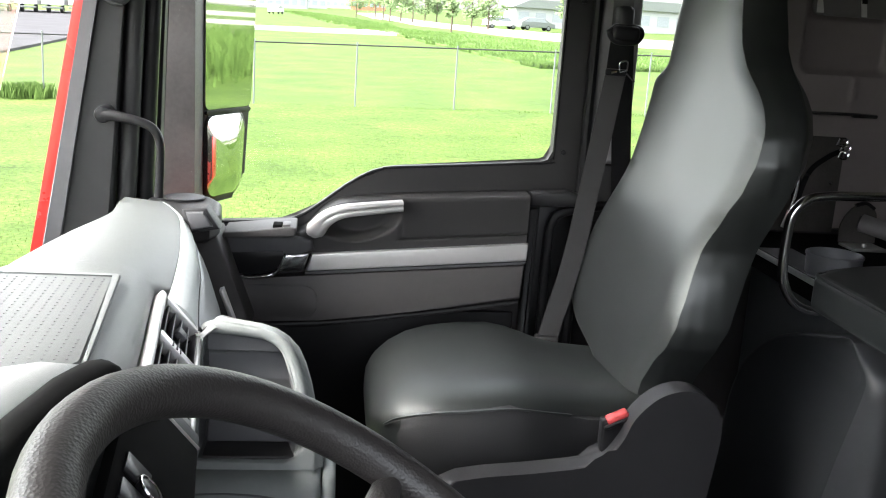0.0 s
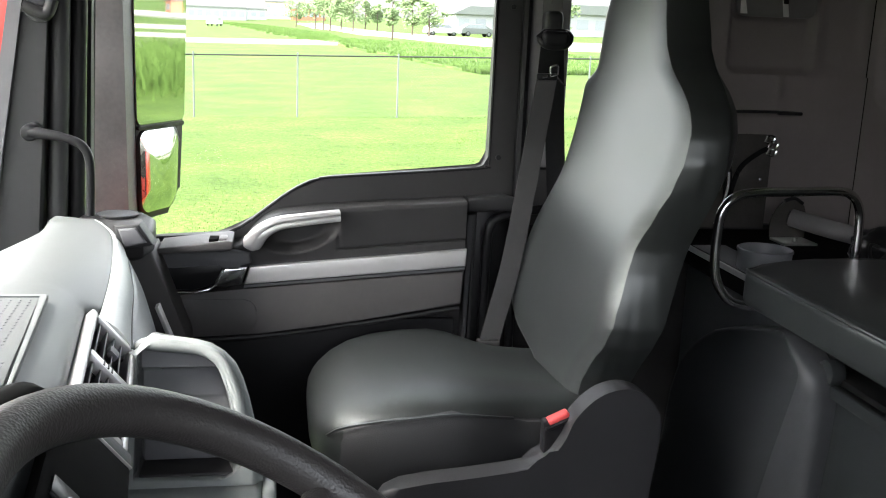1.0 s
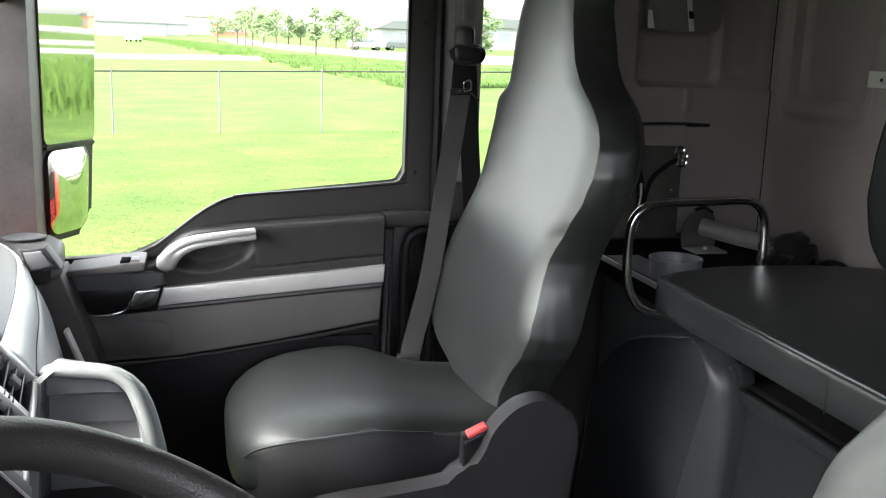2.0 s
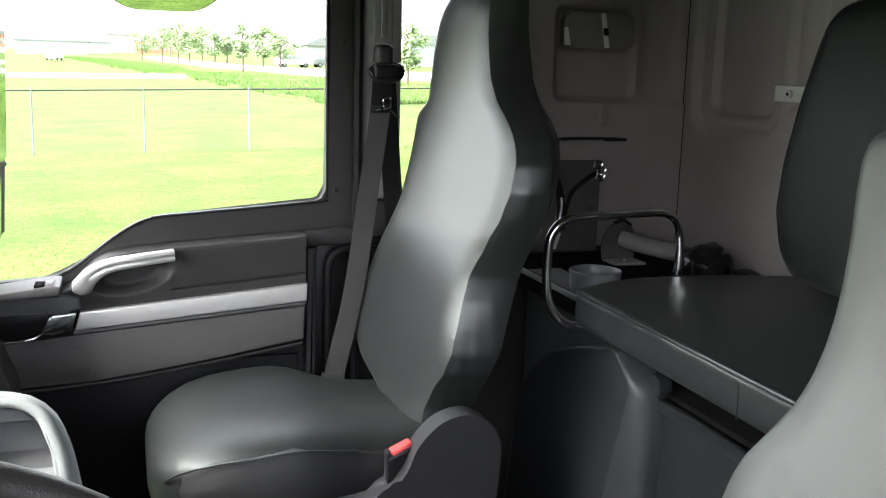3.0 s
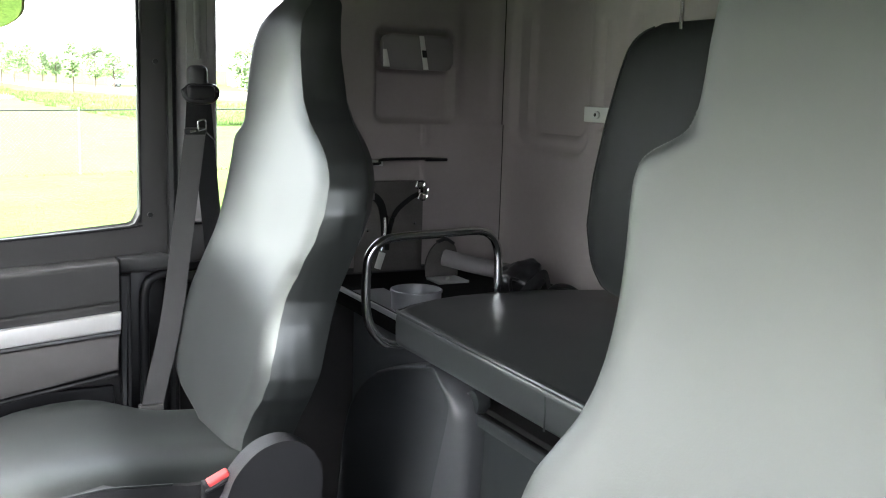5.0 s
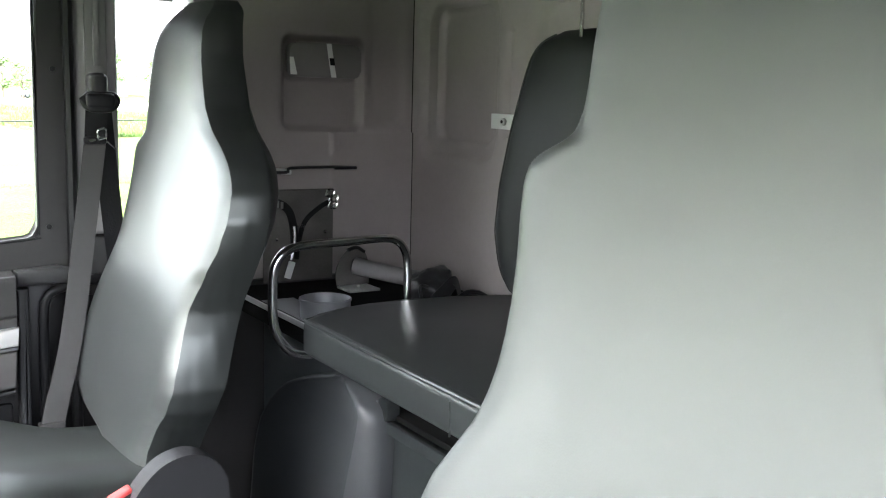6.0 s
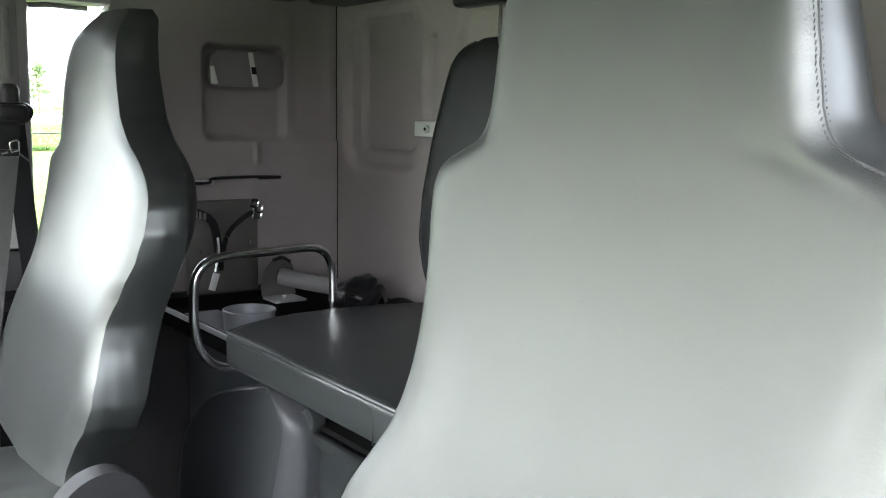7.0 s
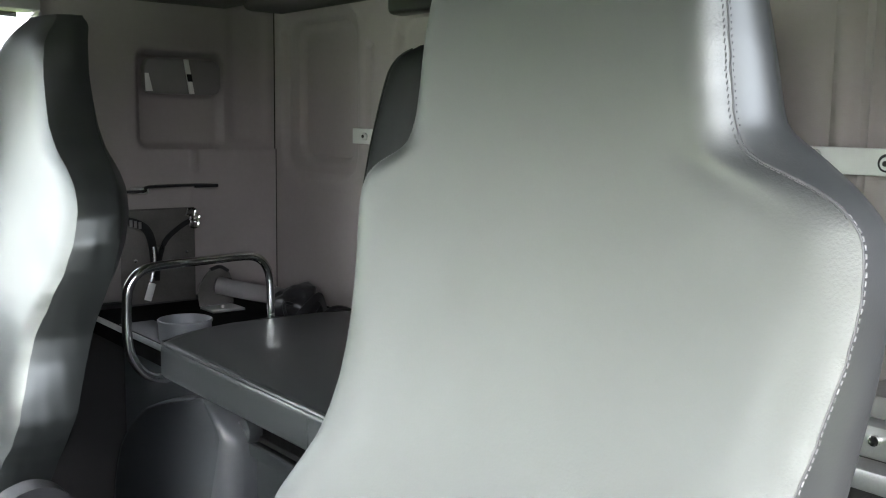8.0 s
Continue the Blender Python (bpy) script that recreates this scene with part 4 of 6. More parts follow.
def front_x(k, y, z):
    """How far back the front of a backrest lies, at y from its middle."""
    left, right = table(z, k["left"], 0.006), table(z, k["seam"], 0.006)
    x = table(z, BACK_X, 0.05) + 0.030 * step((z - 2.565) / 0.10) ** 2
    a = min(1.0, max(0.0, (left - y) / k["round"]))
    x += k["back"] * (1 - math.sqrt(1 - (1 - a) ** 2))
    b = min(1.0, max(0.0, (y + right) / (k["turnin"] if k["turn"] else 0.02 + 0.03 * step((2.47 - z) / 0.06))))
    x += k["edge"] * (0.5 + 0.5 * step((2.2 - z) / 0.2) if k["turn"] else 0.5 + 0.5 * step((z - 2.40) / 0.05)) * (1 - b) ** 2
    x += table(z, k["hollow"], 0.07) * (1 - min(1, abs(y) / 0.29) ** 2)
    if k["turn"]:
        x += 0.003 * noise.noise((y * 6, z * 7, 0.5)) * step((2.35 - z) / 0.2)
        pucker = max(0.0, 1 - (y + right) / 0.05)
        x += 0.002 * pucker * noise.noise((z * 26, y * 8, 2.1)) * step((2.42 - z) / 0.1) + 0.0008 * pucker * noise.noise((z * 70, y * 10, 5.1))
    else:
        pucker = max(0.0, 1 - (y + right) / 0.03)
        x += 0.0016 * math.exp(-(((y + right - 0.045) / 0.025) ** 2) - (((z - 2.428) / 0.022) ** 2))
        x += 0.0012 * pucker * noise.noise((z * 95, y * 30, 3.3)) + 0.003 * math.exp(-(((y + right - 0.03) / 0.012) ** 2)) * noise.noise((z * 9, 0.0, 7.7))
    return x - k["turn"] * y


def seam_point(k, z, side, along=0.0, lift=0.0):
    """A point on a seam of the backrest; along goes from it across the front (+) or the side (-)."""
    if side > 0:
        y = table(z, k["left"], 0.006) - along
        return Vector((front_x(k, y, z) - lift, k["cy"] + y, z))
    y = -table(z, k["seam"], 0.006) + max(along, 0.0)
    x = front_x(k, y, z)
    if along < 0:
        x, y = x - along, y + 0.25 * along - lift
    return Vector((x - lift, k["cy"] + y, z))


def backrest(k, front, n):
    """The front cover of a backrest, or its sides and rear, as one closed skin."""
    rings = []
    for z in LEVELS:
        left, right, out, t = table(z, k["left"], 0.006), table(z, k["seam"], 0.006), table(z, k["outer"], 0.006), table(z, BACK_T, 0.02)
        if front:
            line = []
            for i in range(n):
                y = (left - right) / 2 + (left + right) / 2 * math.cos(math.pi * i / (n - 1))
                line.append(Vector((front_x(k, y, z), k["cy"] + y, z)))
            ring = line + [p + Vector((0.015, (k["cy"] - p.y) * 0.05, 0)) for p in line[::-1]]
        else:
            xs, xl = front_x(k, -right, z), front_x(k, left, z)
            fold = 0.0 if k["turn"] else 0.013 * math.exp(-(((z - 2.430) / 0.018) ** 2))
            line = [(xl, left), (xl + 0.006, left + 0.001 + 0.4 * fold), (xl + 0.015, left + 0.001 + fold), (xl + 0.4 * t, left - 0.004 + fold), (xl + 0.75 * t, left - 0.02), (xl + t, left - 0.06)]
            rear = table(z, BACK_X, 0.05) + t + 0.030 * step((z - 2.565) / 0.10) ** 2 + k["turn"] * right
            low, deeper = step((2.35 - z) / 0.2), 0.0
            if k["turn"]:
                narrow = min(out, right + 0.014)
                out, deeper = narrow, (out - narrow) / 2.5 + 0.004 * low
            line += [(rear + 0.015, 0.0), (rear, -out + 0.07), (rear - 0.1 * t, -out + 0.03), (rear - 0.25 * t, -out + 0.012)]
            far, mid_x, mid_y = rear - (0.35 if k["turn"] else 0.5) * t + deeper, xs + (0.3 if k["turn"] else 0.16) * t, right + 0.9 * (out - right) + 0.003
            for u in np.linspace(1, 0, 15):
                wave = 0.004 * noise.noise((z * 14, u * 2, 4.0)) * u + 0.006 * low * u * (1 - u) * noise.noise((z * 22 + u * 5, u * 4, 9.0)) if k["turn"] else 0.0
                line.append((xs * (1 - u) ** 2 + 2 * u * (1 - u) * mid_x + far * u * u, -(right * (1 - u) ** 2 + 2 * u * (1 - u) * mid_y + out * u * u + wave)))
            line = [Vector((x, k["cy"] + y, z)) for x, y in line]
            mid = Vector((table(z, BACK_X) + t / 2, k["cy"], z))
            ring = line + [p + (mid - p) * 0.12 for p in line[::-1]]
        rings.append(ring)
    return loft(rings)


def cushion(cy, inner):
    rings = []
    for x in (0.434, 0.438, 0.443, 0.45, 0.46, 0.475, 0.49, 0.51, 0.53, 0.555, 0.58, 0.62, 0.66, 0.72, 0.76, 0.79, 0.82, 0.86, 0.92, 0.98, 1.03):
        w = table(x, [(0.434, 0.10), (0.438, 0.14), (0.448, 0.172), (0.465, 0.198), (0.49, 0.219), (0.53, 0.239), (0.58, 0.251), (0.64, 0.257), (0.72, 0.257), (0.77, 0.246), (0.82, 0.225), (0.86, 0.214), (1.03, 0.212)])
        top = table(x, [(0.434, 1.712), (0.438, 1.728), (0.448, 1.743), (0.465, 1.760), (0.49, 1.776), (0.53, 1.793), (0.58, 1.805), (0.65, 1.815), (0.73, 1.818), (0.80, 1.808), (0.88, 1.795), (1.03, 1.785)])
        low = table(x, [(0.432, 1.672), (0.445, 1.64), (0.48, 1.625), (0.60, 1.64), (1.03, 1.655)])
        ring = []
        for a in np.linspace(0, 2 * math.pi, 48, endpoint=False):
            c, s = math.cos(a), math.sin(a)
            n = 2 / 3.3
            y = w * math.copysign(abs(c) ** n, c)
            if c * inner < 0:
                y *= table(x, [(0.72, 1.0), (0.76, 0.97), (0.79, 0.9), (0.82, 0.82), (0.86, 0.78)])
            z = (top + low) / 2 + (top - low) / 2 * math.copysign(abs(s) ** n, s)
            if s > 0:
                z -= 0.016 * math.exp(-((y / (0.55 * w)) ** 2)) * step((x - 0.5) / 0.2)
            ring.append((x + 0.013 * (1 - step((x - 0.434) / 0.22)), cy + y, z))
        rings.append(ring)
    return loft(rings)


def seat(cy, inner, label, side_cover, side_label):
    """A suspension seat with covers; inner is the side (+1 or -1 along y) towards the cab's middle."""
    s = thing("truck_seat", (0.8, cy, 1.18), label, "truck seat", "cab seats")
    k = PASSENGER if inner < 0 else DRIVER
    b = part("backrest", backrest(k, True, 61), M_SEAT if inner < 0 else M_SEAT_LIT, s, "smooth grey vinyl front", sharp=60)
    part("back_shell", backrest(k, False, 0), side_cover, s, side_label, sharp=60)
    c = part("cushion", cushion(cy, inner), M_CUSHION, s, sharp=60)
    grain = b.data.attributes.new("pucker", "FLOAT", "POINT")
    for i, v in enumerate(b.data.vertices):
        gap = v.co.y - k["cy"] + table(v.co.z, k["seam"], 0.006)
        grain.data[i].value = max(0.0, 1 - gap / (0.025 + 0.03 * step((2.47 - v.co.z) / 0.06)))
    for side in (1, -1) if inner > 0 else (1,):
        line = [seam_point(k, z, side) for z in np.linspace(1.85, 2.63, 220)]
        part("piping", tube(line, 0.0008 if side < 0 else 0.0012, 6, 1), M_DARKTHREAD if side < 0 else M_BLACK, b)
    skirt = []
    for x in (0.462, 0.475, 0.5, 0.55, 0.6, 0.7, 0.75, 0.8, 0.85, 0.9, 1.0):
        w = table(x, [(0.462, 0.16), (0.475, 0.195), (0.5, 0.225), (0.56, 0.249), (0.62, 0.258), (0.72, 0.259), (0.77, 0.248), (0.82, 0.228), (1.0, 0.216)])
        top = table(x, [(0.462, 1.69), (0.475, 1.72), (0.5, 1.745), (0.56, 1.765), (0.7, 1.780), (0.78, 1.768), (0.85, 1.75), (1.0, 1.74)])
        k = table(x, [(0.72, 1.0), (0.76, 0.97), (0.79, 0.9), (0.82, 0.82), (0.86, 0.78)])
        skirt.append([(x + 0.013 * (1 - step((x - 0.434) / 0.22)), cy + p * (k if p * inner < 0 else 1), z) for p, z in ((-w + 0.02, top + 0.003), (-w + 0.003, top), (-w - 0.006, top - 0.02), (-w - 0.006, 1.68), (-w + 0.01, 1.62), (w - 0.01, 1.62), (w + 0.006, 1.68), (w + 0.006, top - 0.02), (w - 0.003, top), (w - 0.02, top + 0.003), (w - 0.03, 1.70), (-w + 0.03, 1.70))])
    part("cushion_side", loft(skirt), M_SEATSIDE, s)
    part("piping", tube([(0.475, cy + inner * 0.195, 1.722), (0.5, cy + inner * 0.224, 1.747), (0.56, cy + inner * 0.248, 1.767), (0.62, cy + inner * 0.257, 1.775), (0.7, cy + inner * 0.258, 1.782), (0.77, cy + inner * 0.247, 1.772), (0.82, cy + inner * 0.228, 1.76)], 0.0024, 6, 6), M_SEAT, c)
    part("seat_pan", box((0.52, cy - 0.22, 1.55), (1.02, cy + 0.22, 1.635), 0.02, 3), M_DARK, s)
    part("suspension", box((0.58, cy - 0.19, 1.20), (0.98, cy + 0.19, 1.548), 0.03, 3), M_BLACK, s)
    part("base_plate", box((0.52, cy - 0.21, 1.182), (1.04, cy + 0.21, 1.20), 0.004), M_DARK, s)
    y0, y1 = sorted((cy + inner * 0.285, cy + inner * 0.335))
    shield = [(0.55, 1.52), (0.56, 1.655), (0.62, 1.682), (0.74, 1.695), (0.845, 1.712), (0.885, 1.752), (0.905, 1.797), (0.935, 1.831), (0.965, 1.848), (1.0, 1.853), (1.033, 1.841), (1.056, 1.815), (1.066, 1.78), (1.06, 1.70), (1.04, 1.55), (1.03, 1.52)]
    shield = [(p.x, p.y) for p in glide([(a, b, 0) for a, b in shield], 4)]
    part("side_shield", prism(shield, "y", y0, y1, 0.012, 4), M_SHIELD, s, "charcoal moulded recliner cover")
    buckle = part("buckle", box((0.858, cy + inner * 0.29 - 0.013, 1.72), (0.90, cy + inner * 0.29 + 0.013, 1.782), 0.005, 3), M_BLACK, s)
    bt = box((-0.021, -0.0125, -0.006), (0.021, 0.0125, 0.006), 0.004, 3)
    bt.transform(Matrix.Translation((0.886, cy + inner * 0.292, 1.786)) @ Matrix.Rotation(radians(-25), 4, "Y"))
    part("release_button", bt, M_RED, buckle, "bright red release button")
    bt = box((-0.028, -0.016, -0.006), (0.028, 0.016, 0.002), 0.004, 3)
    bt.transform(Matrix.Translation((0.886, cy + inner * 0.292, 1.7815)) @ Matrix.Rotation(radians(-25), 4, "Y"))
    part("buckle_mouth", bt, M_BLACK, buckle)
    part("buckle_stalk", tube([(0.89, cy + inner * 0.28, 1.66), (0.885, cy + inner * 0.285, 1.74)], 0.012, 8, 1), M_BLACK, buckle)
    return s, b


seat_p, _ = seat(1.90, -1, "grey vinyl-covered passenger seat with integral headrest", M_SEAT, "creased grey vinyl sides and rear")
seat_d, back_d = seat(0.503, 1, "grey vinyl-covered driver's seat with stitched side seams", M_SEAT_LIT, "grey vinyl sides and rear")


def stitches(side, along, z0, z1, pitch, size, thread):
    """A row of single stitches beside a seam of the driver's backrest."""
    one = finish("stitch", box((-size, -size, -0.0016), (size, size, 0.0016), 0), thread)
    line = [seam_point(DRIVER, z, side, along, 0.0004) for z in np.linspace(z0, z1, 1500)]
    gone = 0.0
    for p, q in zip(line, line[1:]):
        gone += (q - p).length
        if gone > pitch:
            gone = 0.0
            ob = new("stitch", one)
            ob.parent = back_d
            ob.matrix_basis = Matrix.Translation(p) @ (q - p).to_track_quat("Z", "Y").to_matrix().to_4x4()


stitches(-1, -0.0016, 2.02, 2.41, 0.0052, 0.00048, M_THREAD)
stitches(-1, -0.0020, 2.41, 2.622, 0.0046, 0.00035, M_DARKTHREAD)
stitches(-1, 0.0020, 2.405, 2.622, 0.0046, 0.00035, M_DARKTHREAD)
stitches(1, 0.0030, 2.402, 2.46, 0.0046, 0.0005, M_THREAD)

# ---- passenger seat belt ----
belt = thing("seat_belt", (0.98, 2.15, 1.75), "grey seat belt hanging from the door pillar", "seat belt")
part("webbing", ribbon([(0.980, 2.158, 2.37), (0.950, 2.14, 2.18), (0.912, 2.12, 1.95), (0.872, 2.10, 1.80), (0.862, 2.095, 1.745)], 0.046, 0.0022), M_WEB, belt)
part("webbing", ribbon([(0.988, 2.172, 2.44), (0.984, 2.166, 2.40), (0.981, 2.16, 2.366)], 0.046, 0.003), M_CLOTH, belt)
part("webbing", ribbon([(1.0, 2.185, 2.43), (1.015, 2.19, 2.25), (1.03, 2.19, 2.08), (1.04, 2.19, 1.9)], 0.045, 0.0022), M_CLOTH, belt)
part("end_loop", box((0.836, 2.085, 1.735), (0.888, 2.11, 1.775), 0.004), M_WEB, belt)
part("anchor_cover", box((0.970, 2.15, 2.445), (1.010, 2.205, 2.515), 0.014, 4), M_DARK, belt)
part("guide_loop", tube([(0.955, 2.155, 2.455), (0.968, 2.15, 2.44), (0.99, 2.148, 2.437), (1.015, 2.15, 2.44), (1.027, 2.155, 2.455), (1.015, 2.155, 2.468), (0.968, 2.155, 2.468)], 0.008, 10, 5, None, 1.0, True), M_BLACK, belt)
part("loop_body", box((0.960, 2.139, 2.438), (1.022, 2.162, 2.472), 0.010, 4), M_BLACK, belt)
tong = part("tongue", box((0.955, 2.150, 2.362), (1.003, 2.160, 2.378), 0.004), M_BLACK, belt)
part("latch_plate", tube([(0.985, 2.146, 2.372), (0.982, 2.14, 2.392), (0.997, 2.138, 2.396), (1.0, 2.144, 2.376)], 0.0022, 6, 4, None, 1.0, True), M_CHROME, tong)
part("latch_pin", tube([(0.965, 2.146, 2.369), (0.978, 2.146, 2.372)], 0.003, 6, 1), M_CHROME, tong)
part("latch_pin", tube([(1.0, 2.146, 2.37), (1.02, 2.146, 2.352)], 0.002, 6, 1), M_CHROME, tong)
part("retractor", box((1.0, 2.17, 1.80), (1.08, 2.255, 1.92), 0.01, 3), M_DARK, belt)

gb = thing("grab_bar", (0.87, 2.18, 1.7), "black tubular grab bar beside the door opening", "grab bar", "cab grab bars")
part("bar", tube([(0.866, 2.185, 1.62), (0.866, 2.185, 1.78), (0.867, 2.185, 1.97), (0.874, 2.185, 2.025), (0.9, 2.185, 2.046), (0.96, 2.19, 2.058), (1.0, 2.205, 2.06)], 0.011, 12), M_BLACK, gb)
part("foot", disc((0.866, 2.175, 1.615), 0.018, 0.03, "y", 16), M_BLACK, gb)
gh = thing("grab_bar", (0.0, 2.03, 2.05), "black bent grab bar on the windscreen pillar", "grab bar", "cab grab bars")
part("bar", tube([(-0.098, 2.045, 2.232), (-0.075, 2.04, 2.231), (-0.03, 2.032, 2.224), (0.0, 2.03, 2.212), (0.014, 2.03, 2.188), (0.016, 2.03, 2.15), (0.013, 2.03, 2.07)], [0.012, 0.011, 0.009, 0.009, 0.009, 0.009, 0.009], 12), M_BLACK, gh)
part("end_pad", disc((-0.098, 2.035, 2.232), 0.017, 0.06, "y", 16, 0.006), M_BLACK, gh)

# ---- dashboard ----
dash = thing("dashboard", (0.0, MIDDLE, 1.5), "light grey moulded dashboard with angled centre stack", "dashboard")


# rear edge of the top, foot of the pale strip and foot of the lower strip: x and z along y
EDGE_X = [(1.40, 0.131), (1.44, 0.129), (1.52, 0.126), (1.60, 0.120), (1.72, 0.105), (1.89, 0.078), (1.98, 0.049), (2.04, 0.021), (2.06, 0.005)]
EDGE_Z = [(1.40, 2.032), (1.44, 2.036), (1.52, 2.047), (1.60, 2.056), (1.72, 2.060), (2.05, 2.058)]
STRIP_X = [(1.40, 0.178), (1.44, 0.172), (1.53, 0.160), (1.64, 0.149), (1.83, 0.114), (1.94, 0.085), (2.06, 0.05)]
STRIP_Z = [(1.40, 1.984), (1.44, 1.988), (1.53, 2.005), (1.64, 2.015), (1.80, 2.020), (2.05, 2.020)]
FOOT_X = [(1.40, 0.222), (1.46, 0.212), (1.61, 0.189), (1.71, 0.168), (1.85, 0.139), (1.99, 0.105), (2.06, 0.085)]


def edge_at(y):
    return table(y, EDGE_X, 0.04), table(y, EDGE_Z, 0.04), table(y, STRIP_X, 0.04), table(y, STRIP_Z, 0.04), table(y, FOOT_X, 0.04)


def dash_body():
    rings = []
    for y in [0.2, 0.6, 0.9, 1.0, 1.1, 1.2, 1.3, 1.4, 1.42, 1.432, 1.444, 1.456, 1.47, 1.5, 1.54, 1.58, 1.62, 1.66, 1.7, 1.75, 1.8, 1.85, 1.9, 1.93, 1.96, 1.98, 2.0, 2.015, 2.03, 2.04, 2.047, 2.052]:
        lip = table(y, [(0.2, 0.19), (1.08, 0.19), (1.42, 0.151), (1.72, 0.137), (2.05, 0.10)])
        top = table(y, [(0.2, 2.09), (1.35, 2.085), (1.7, 2.078), (2.05, 2.068)], 0.1) - 0.012 * max(0, (y - 1.99) / 0.062) ** 3
        k, new_end = step((y - 1.36) / 0.3), step((y - 1.428) / 0.025)
        far = step((y - 1.8) / 0.25)
        front = [(-0.42, top - 0.16 - 0.08 * k - 0.08 * far), (-0.30, top - 0.085 - 0.07 * k - 0.08 * far), (-0.2, top - 0.036 - 0.052 * k - 0.065 * far), (-0.15, top - 0.020 - 0.037 * k - 0.05 * far), (-0.1, top - 0.008 - 0.02 * k - 0.035 * far), (-0.06, top - 0.001 - 0.009 * k - 0.016 * far)]
        old = [(0.0, top + 0.003), (lip - 0.095, top), (lip - 0.07, top - 0.009), (lip - 0.055, top - 0.020), (lip - 0.048, top - 0.028), (lip - 0.04, top - 0.037), (lip - 0.042, top - 0.072), (lip - 0.040, top - 0.080), (lip - 0.038, top - 0.085), (lip - 0.020, top - 0.103), (lip + 0.010, top - 0.12), (lip + 0.008, top - 0.14), (lip, top - 0.2), (lip - 0.03, top - 0.35), (lip - 0.2, 1.55)]
        ex, ez, sx, sz, fx = edge_at(y)
        fall, wide = top - ez, min(1.0, (ex + 0.05) / 0.105)
        end = [(ex - 0.105 * wide, top + 0.002), (ex - 0.075 * wide, top - 0.04 * fall), (ex - 0.055 * wide, top - 0.16 * fall), (ex - 0.038 * wide, top - 0.38 * fall), (ex - 0.025 * wide, top - 0.6 * fall), (ex - 0.012 * wide, top - 0.82 * fall), (ex - 0.003, ez + 0.0015), (ex - 0.0008, ez), (ex - 0.0008, ez - 0.003), (ex - 0.008, ez - 0.012), (fx - 0.05, 1.955), (fx - 0.045, 1.94), (fx - 0.05, 1.88), (fx - 0.09, 1.73), (fx - 0.2, 1.55)]
        prof = front + [(p[0] + (q[0] - p[0]) * new_end, p[1] + (q[1] - p[1]) * new_end) for p, q in zip(old, end)] + [(-0.42, 1.5)]
        rings.append([(x, y, z) for x, z in prof])
    return loft(rings)


def pale_strip():
    """The pale moulding along the rear edge of the top."""
    rings = []
    for y in np.linspace(1.43, 2.05, 40):
        ex, ez, sx, sz, _ = edge_at(y)
        rings.append([(ex - 0.02, y, ez - 0.02), (ex - 0.0006, y, ez - 0.0022), (ex + 0.0002, y, ez - 0.0004), (ex + 0.004, y, ez - 0.0010)] + [(ex + (sx - ex) * t + 0.006 * math.sin(math.pi * t), y, ez + (sz - ez) * t + 0.004 * math.sin(math.pi * t)) for t in (0.25, 0.45, 0.65, 0.85, 0.95)] + [(sx, y, sz + 0.001), (sx - 0.002, y, sz - 0.001), (sx - 0.03, y, sz - 0.002)])
    return loft(rings)


def lower_strip():
    """The darker moulding under the pale one, running into the centre stack."""
    rings = []
    for y in np.linspace(1.435, 2.0, 36):
        _, _, sx, sz, fx = edge_at(y)
        rings.append([(sx - 0.03, y, sz - 0.006), (sx - 0.001, y, sz - 0.0035), (sx + 0.0015, y, sz - 0.002), (sx + 0.005, y, sz - 0.004)] + [(sx + (fx - sx) * t + 0.003 * math.sin(math.pi * t), y, sz + (1.952 - sz) * t) for t in (0.25, 0.5, 0.75, 0.93)] + [(fx, y, 1.948), (fx - 0.003, y, 1.942), (fx - 0.04, y, 1.935)])
    return loft(rings)


part("body", dash_body(), M_DASH_SHADE, dash, sharp=50)
part("edge_moulding", pale_strip(), M_PALE, dash, "pale rounded edge moulding", sharp=50)
part("lower_moulding", lower_strip(), M_DASH, dash, sharp=50)
# dotted mat in a shallow tray on top
tray = part("top_mat", prism([(0.07, 1.345), (0.108, 1.015), (0.02, 0.84), (-0.12, 0.84), (-0.16, 1.345)], "z", 2.084, 2.0895, 0.002), M_MAT, dash, "grey rubber mat with small dots")
lip = prism([(0.072, 1.347), (0.112, 1.012), (0.117, 1.012), (0.079, 1.353), (0.075, 1.356), (-0.2, 1.358), (-0.2, 1.347)], "z", 2.083, 2.0912, 0.002)
part("rim", lip, M_DASH, tray)
bm = bmesh.new()
for i in range(40):
    for j in range(20):
        y, x = 1.33 - 0.0125 * i, 0.075 - 0.0125 * j + 0.008 * i / 10
        if x < table(y, [(0.84, 0.01), (1.015, 0.098), (1.345, 0.064)]):
            disc((x, y, 2.0890), 0.0016, 0.0012, "z", 6, 0, bm)
tagged(part("dots", bm, M_GREY, tray), "small raised dots", "", "", "stuff")


# air vents in a pale frame, turned to the driver with the dashboard
def turned(bm, m):
    bm.transform(m)
    for v in bm.verts:
        v.co.x += (1.42 - v.co.y) * 0.11
    return bm


